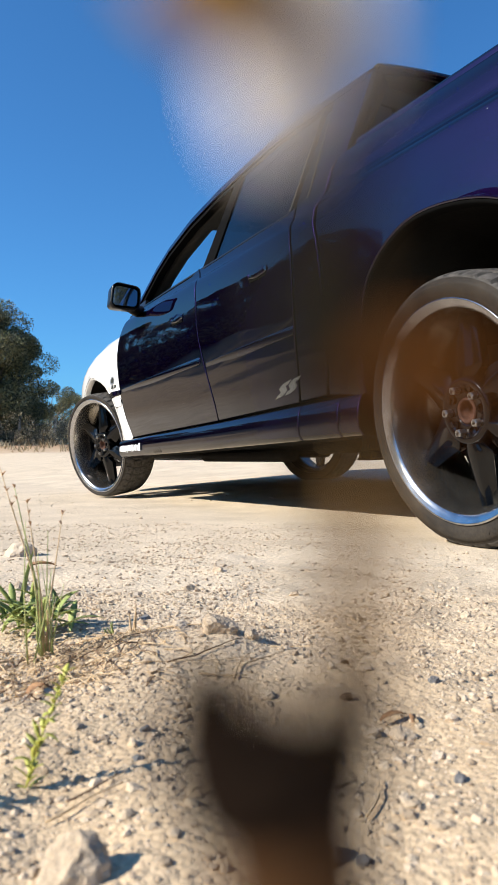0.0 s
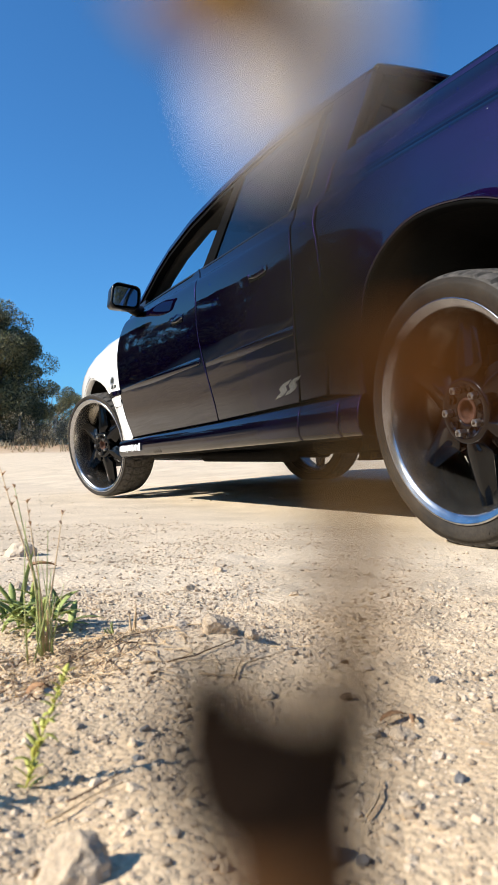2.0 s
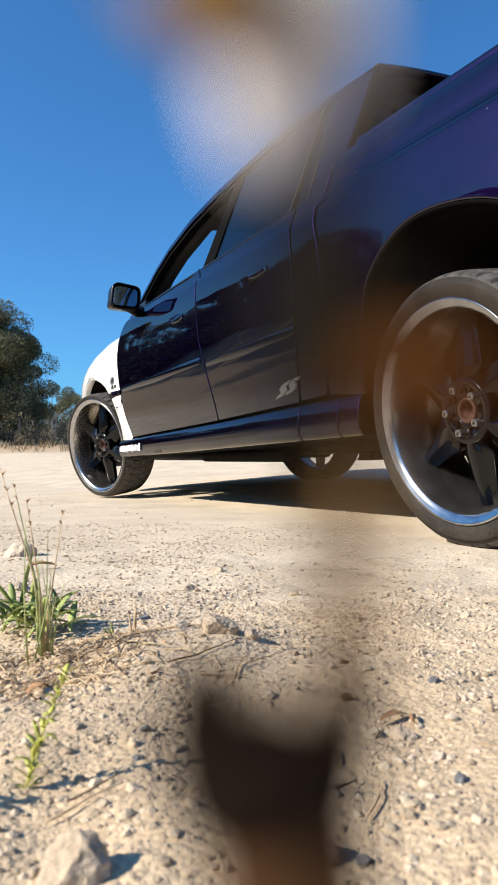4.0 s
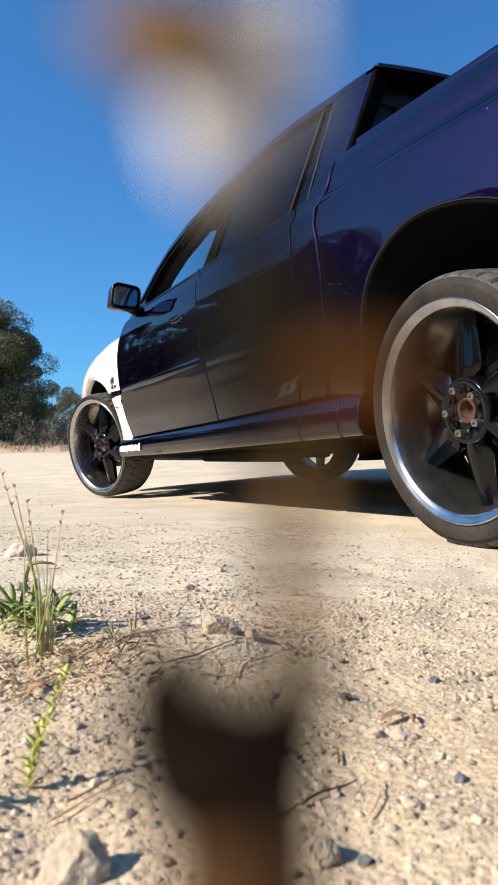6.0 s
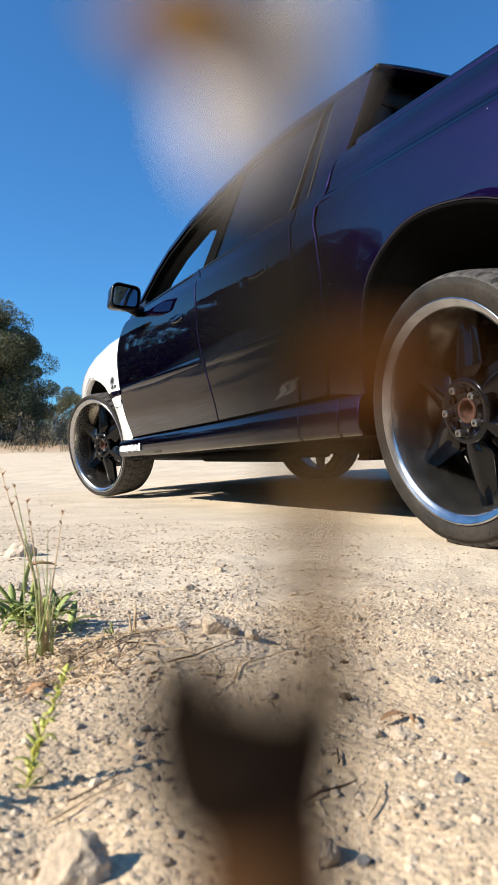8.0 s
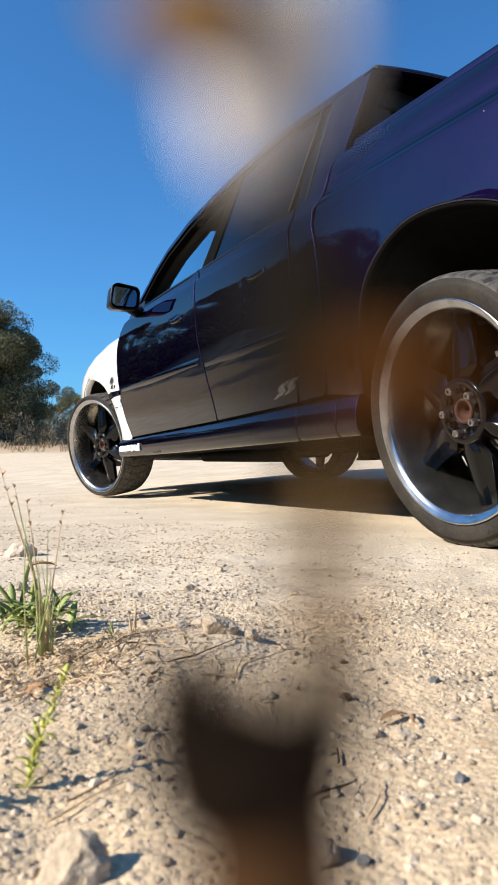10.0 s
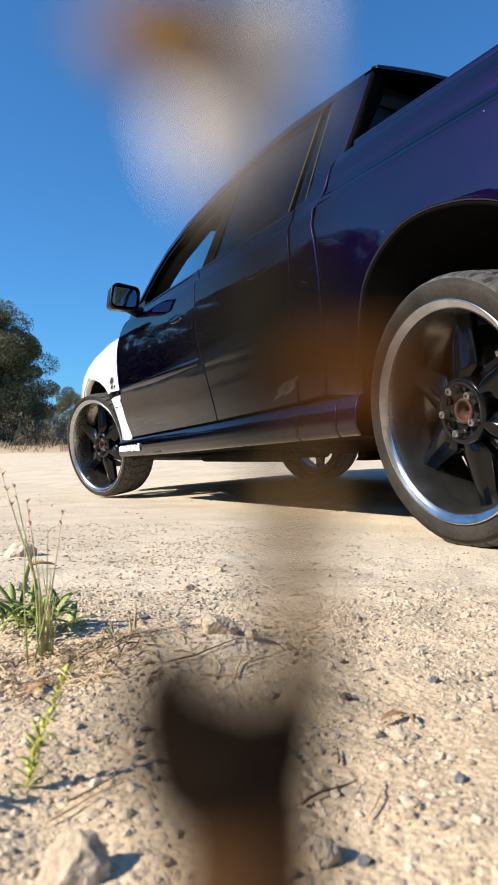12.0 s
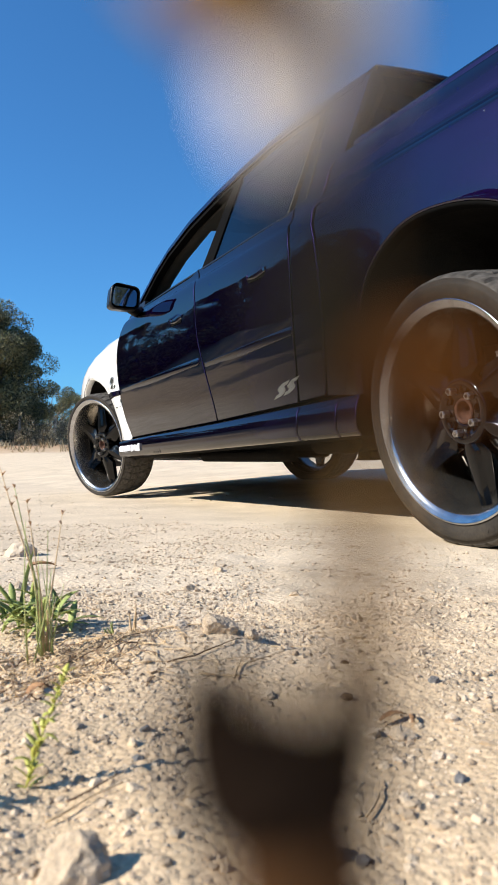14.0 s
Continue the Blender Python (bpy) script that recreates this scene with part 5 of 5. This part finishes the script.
POST = material("weathered_post", (0.30, 0.27, 0.23), 0.9, 0, 0.3, 12, bump=0.004, second=(0.46, 0.43, 0.38))
WIRE = material("fence_wire", (0.25, 0.24, 0.23), 0.5, 0.9, 0.2, 5)
fence = empty("fence", pose(0, 0, 0), "weathered post and wire fence before the trees", "fence")
posts = [far(a, 31.8) for a in (4.0, 7.2, 10.1, 12.75, 14.55, 17.0, 20.0)]
for x, y, z in posts:
    bm = bmesh.new()
    tube(bm, [(x, y, z - 0.3), (x + 0.01, y, z + 0.6), (x + 0.02, y, z + 1.16), (x + 0.02, y, z + 1.2)], [0.065, 0.06, 0.058, 0.04], 8)
    part("post", bm, POST, fence)
for h in (0.35, 0.65, 0.95):
    bm = bmesh.new()
    pts = []
    for a, b in zip(posts, posts[1:]):
        for k in range(4):
            u = k / 4
            pts.append((a[0] + (b[0] - a[0]) * u, a[1] + (b[1] - a[1]) * u - 0.06, a[2] + (b[2] - a[2]) * u + h - 0.05 * math.sin(math.pi * u)))
    tube(bm, pts, 0.006, 4)
    part("wire", bm, WIRE, fence)


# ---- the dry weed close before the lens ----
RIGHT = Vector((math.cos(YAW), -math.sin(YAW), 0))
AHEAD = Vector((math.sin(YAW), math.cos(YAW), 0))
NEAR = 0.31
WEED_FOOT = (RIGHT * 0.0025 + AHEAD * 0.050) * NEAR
# husk brown taken near-black, so the pod's shaded side sits in its colour
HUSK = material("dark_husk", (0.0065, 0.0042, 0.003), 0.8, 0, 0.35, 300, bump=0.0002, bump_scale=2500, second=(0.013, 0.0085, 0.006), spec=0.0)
DRY_STEM = material("dry_stem", (0.046, 0.023, 0.010), 0.95, 0, 0.3, 300, bump=0.0001, bump_scale=2500, second=(0.080, 0.041, 0.019), spec=0.0)
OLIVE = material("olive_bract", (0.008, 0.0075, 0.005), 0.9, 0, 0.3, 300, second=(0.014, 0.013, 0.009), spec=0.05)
# leaf orange, darkened in colour for the shade it hangs in
ORANGE = material("orange_dry_leaf", (0.085, 0.028, 0.004), 0.85, 0, 0.3, 300, second=(0.125, 0.046, 0.008), spec=0.1)
PETAL = material("papery_petal", (0.60, 0.56, 0.53), 0.8, 0, 0.12, 300, second=(0.60, 0.56, 0.53))
HEAD = material("brown_seed_head", (0.125, 0.064, 0.010), 0.85, 0, 0.4, 400, bump=0.0003, bump_scale=2500, second=(0.225, 0.125, 0.026))
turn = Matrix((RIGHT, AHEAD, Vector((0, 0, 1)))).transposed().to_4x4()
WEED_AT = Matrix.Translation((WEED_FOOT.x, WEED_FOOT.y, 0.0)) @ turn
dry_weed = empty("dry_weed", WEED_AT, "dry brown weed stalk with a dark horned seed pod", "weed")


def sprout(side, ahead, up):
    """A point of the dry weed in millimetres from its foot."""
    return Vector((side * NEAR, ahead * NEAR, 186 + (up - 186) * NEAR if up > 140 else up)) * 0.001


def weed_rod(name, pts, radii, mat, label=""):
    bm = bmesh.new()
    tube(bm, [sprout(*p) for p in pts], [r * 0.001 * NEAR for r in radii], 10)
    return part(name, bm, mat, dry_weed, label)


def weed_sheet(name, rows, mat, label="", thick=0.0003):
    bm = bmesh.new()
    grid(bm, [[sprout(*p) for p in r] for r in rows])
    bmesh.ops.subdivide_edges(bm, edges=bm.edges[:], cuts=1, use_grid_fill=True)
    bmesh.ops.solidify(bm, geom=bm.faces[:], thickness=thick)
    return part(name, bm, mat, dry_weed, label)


weed_rod("stem", [(0, 0, -6), (0.8, 1, 60), (1.0, 0, 120), (1.0, 0, 150), (0.8, 0, 160), (0.3, 0, 164)], [2.6, 2.8, 4.6, 6.0, 5.9, 5.6], DRY_STEM)
weed_rod("seed_pod", [(-0.1, 0, 159.6), (-0.8, 0, 162.4), (-1.3, 0, 165.2), (-1.6, 0, 167.0), (-1.6, 0, 168.4)], [3.8, 6.4, 6.9, 6.0, 3.8], HUSK, "dry seed pod, darkened as in shade")
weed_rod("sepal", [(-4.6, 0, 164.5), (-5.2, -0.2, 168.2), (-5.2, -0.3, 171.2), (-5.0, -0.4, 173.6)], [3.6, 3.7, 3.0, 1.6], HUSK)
weed_rod("sepal", [(-1.4, 0, 167.0), (-0.8, -0.3, 169.4), (-0.4, -0.5, 171.2), (-0.2, -0.6, 172.4)], [1.3, 1.0, 0.8, 0.5], DRY_STEM)
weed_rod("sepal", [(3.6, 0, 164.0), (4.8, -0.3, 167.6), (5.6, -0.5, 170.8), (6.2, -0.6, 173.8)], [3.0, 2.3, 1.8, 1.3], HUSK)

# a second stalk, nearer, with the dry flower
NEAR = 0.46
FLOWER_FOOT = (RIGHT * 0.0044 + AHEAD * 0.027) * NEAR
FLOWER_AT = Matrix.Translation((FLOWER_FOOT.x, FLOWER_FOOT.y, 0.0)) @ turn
pod_weed = dry_weed
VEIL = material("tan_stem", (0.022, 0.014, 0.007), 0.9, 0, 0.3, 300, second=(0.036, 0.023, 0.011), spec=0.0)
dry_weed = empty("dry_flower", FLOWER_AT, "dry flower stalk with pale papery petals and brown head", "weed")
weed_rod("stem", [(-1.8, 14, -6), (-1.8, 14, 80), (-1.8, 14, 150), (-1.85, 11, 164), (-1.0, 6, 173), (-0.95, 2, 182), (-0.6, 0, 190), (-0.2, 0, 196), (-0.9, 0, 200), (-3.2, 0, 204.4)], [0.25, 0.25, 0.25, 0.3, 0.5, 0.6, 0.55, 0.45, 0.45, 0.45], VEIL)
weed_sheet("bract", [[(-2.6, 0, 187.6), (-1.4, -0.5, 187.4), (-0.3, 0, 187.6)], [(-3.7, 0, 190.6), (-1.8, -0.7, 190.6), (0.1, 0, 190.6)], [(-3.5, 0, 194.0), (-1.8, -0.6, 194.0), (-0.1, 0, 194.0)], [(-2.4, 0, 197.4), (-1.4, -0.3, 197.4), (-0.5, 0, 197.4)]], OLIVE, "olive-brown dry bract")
weed_sheet("stem_leaf", [[(0.2, 1, 186.2), (0.4, 0.9, 186.2), (0.6, 1, 186.2)], [(-0.1, 1, 184.0), (0.4, 0.8, 184.0), (0.9, 1, 184.0)], [(-0.1, 1, 181.0), (0.4, 0.8, 181.0), (0.9, 1, 181.0)], [(0.2, 1, 177.8), (0.4, 0.9, 177.8), (0.6, 1, 177.8)]], material("tan_leaf", (0.16, 0.094, 0.038), 0.9, 0, 0.2, 300, second=(0.21, 0.125, 0.052), spec=0.0), "tan dry leaf hanging along the stalk")
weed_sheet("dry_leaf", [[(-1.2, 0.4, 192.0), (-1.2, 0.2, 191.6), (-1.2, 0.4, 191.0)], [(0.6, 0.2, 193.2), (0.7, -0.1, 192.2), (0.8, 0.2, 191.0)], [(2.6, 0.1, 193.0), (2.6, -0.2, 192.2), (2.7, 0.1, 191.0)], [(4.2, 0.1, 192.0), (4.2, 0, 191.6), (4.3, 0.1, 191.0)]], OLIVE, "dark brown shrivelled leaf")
weed_sheet("dry_leaf", [[(-1.8, 0, 190.2), (-1.8, -0.3, 189.5), (-1.8, 0, 188.9)], [(0.8, -0.2, 191.1), (0.9, -0.6, 189.9), (0.9, -0.2, 188.5)], [(3.6, -0.4, 191.1), (3.7, -0.7, 189.8), (3.7, -0.4, 188.4)], [(5.6, -0.4, 190.4), (5.7, -0.5, 189.8), (5.7, -0.4, 189.1)]], ORANGE, "orange-brown shrivelled leaf")
weed_sheet("petal", [[(-5.6, 0, 204.0), (-3.7, -0.5, 204.2), (-1.8, 0, 204.0)], [(-5.6, 0, 201.8), (-3.6, -0.7, 201.8), (-1.6, 0, 201.8)], [(-5.2, 0, 199.4), (-3.5, -0.6, 199.2), (-1.8, 0, 199.4)], [(-4.3, 0, 197.6), (-3.4, -0.3, 197.4), (-2.4, 0, 197.7)]], PETAL, "pale papery petal")
weed_sheet("petal", [[(-3.0, 0, 206.0), (-1.6, -0.3, 206.2), (-0.2, 0, 206.0)], [(-2.8, 0, 203.0), (-1.5, -0.4, 203.0), (-0.2, 0, 203.0)], [(-2.2, 0, 200.6), (-1.5, -0.3, 200.4), (-0.6, 0, 200.6)]], material("grey_bract", (0.33, 0.305, 0.28), 0.8, 0, 0.2, 300, second=(0.40, 0.37, 0.335)), "grey papery bract")
weed_sheet("petal", [[(-0.6, 0, 206.4), (0.0, -0.2, 206.6), (0.5, 0, 206.4)], [(-0.6, 0, 203.0), (-0.1, -0.3, 203.0), (0.4, 0, 203.0)], [(-0.6, 0, 200.4), (-0.3, -0.2, 200.2), (0.1, 0, 200.4)]], PETAL)
bm = bmesh.new()
bmesh.ops.create_icosphere(bm, subdivisions=3, radius=0.0025 * NEAR, matrix=Matrix.Translation(sprout(-5.1, -0.6, 203.9)) @ Matrix.Diagonal((1.15, 1, 0.8, 1)))
for v in bm.verts:
    v.co += v.normal * 0.0002 * noise.noise(v.co * 3000)
part("flower_head", bm, HEAD, dry_weed, "brown dried flower head")
weed_sheet("petal", [[(-9.1, 0, 205.6), (-9.1, -0.2, 204.9), (-8.9, 0, 204.2)], [(-7.3, 0, 205.8), (-7.3, -0.3, 204.7), (-7.1, 0, 203.6)], [(-4.9, 0, 205.8), (-4.9, -0.3, 204.6), (-4.9, 0, 203.4)]], HEAD)



# ---- what moves ----
CAR_ROLL = [(0.0, 0.0), (8.2, 0.0), (9.2, 0.0058), (10.2, 0.0115), (14.0, 0.0105)]

# sideways sway of the dry weed in millimetres
SWAY = [(0.0, 0.0), (0.3, 0.0), (0.6, 0.24), (0.8, 0.0), (1.2, 0.08), (1.5, 0.08), (1.6, -0.3), (1.8, -0.55), (2.0, -0.04), (2.2, 0.36), (2.4, -0.64), (2.5, -0.48), (2.6, -0.8), (2.8, -0.55),
        (3.0, 0.08), (3.2, -0.55), (3.8, -0.25), (4.4, -0.65), (4.9, -0.3), (5.3, -0.4), (5.5, -1.3), (5.7, -1.85), (5.9, -2.95), (6.0, -3.05), (6.1, -2.95), (6.3, -2.9), (6.5, -4.45), (6.7, -1.7),
        (6.9, -2.45), (7.1, -2.45), (7.3, -1.3), (7.5, -2.1), (7.7, -2.0), (7.9, -1.9), (8.1, -1.6), (8.6, -1.4), (9.2, -0.8), (9.8, -1.2), (10.3, -1.5), (10.5, -1.35), (10.7, -0.6), (10.9, 0.36),
        (11.0, 0.08), (11.1, -0.9), (11.3, -1.8), (11.5, -1.9), (11.7, -1.6), (12.0, -2.9), (12.2, -0.4), (12.5, 0.3), (12.7, 1.5), (13.0, -1.6), (13.3, -0.25), (13.6, -0.4), (14.0, 0.3)]


def motions():
    # both stalks bend from their feet, sideways and a little away from the wind
    for stalk, home, height, gain, back in ((pod_weed, WEED_AT, 178.0, 0.343, 0.9), (dry_weed, FLOWER_AT, 193.0, 0.38, 1.0)):
        walk(stalk, [(t, home @ pose(0, 0, 0, math.degrees(back * gain * s / height), math.degrees(gain * s / height), 0)) for t, s in SWAY])
    walk(car, [(t, pose(CAR_AT[0], CAR_AT[1] + s, CAR_AT[2])) for t, s in CAR_ROLL])
    for wh, home, sign in ((rear_wheel, REAR_AT, -1), (front_wheel, FRONT_AT, -1), (far_rear_wheel, FAR_REAR_AT, 1), (far_front_wheel, FAR_FRONT_AT, 1)):
        walk(wh, [(t, home @ pose(0, 0, 0, sign * math.degrees(s / WR))) for t, s in CAR_ROLL])


motions()
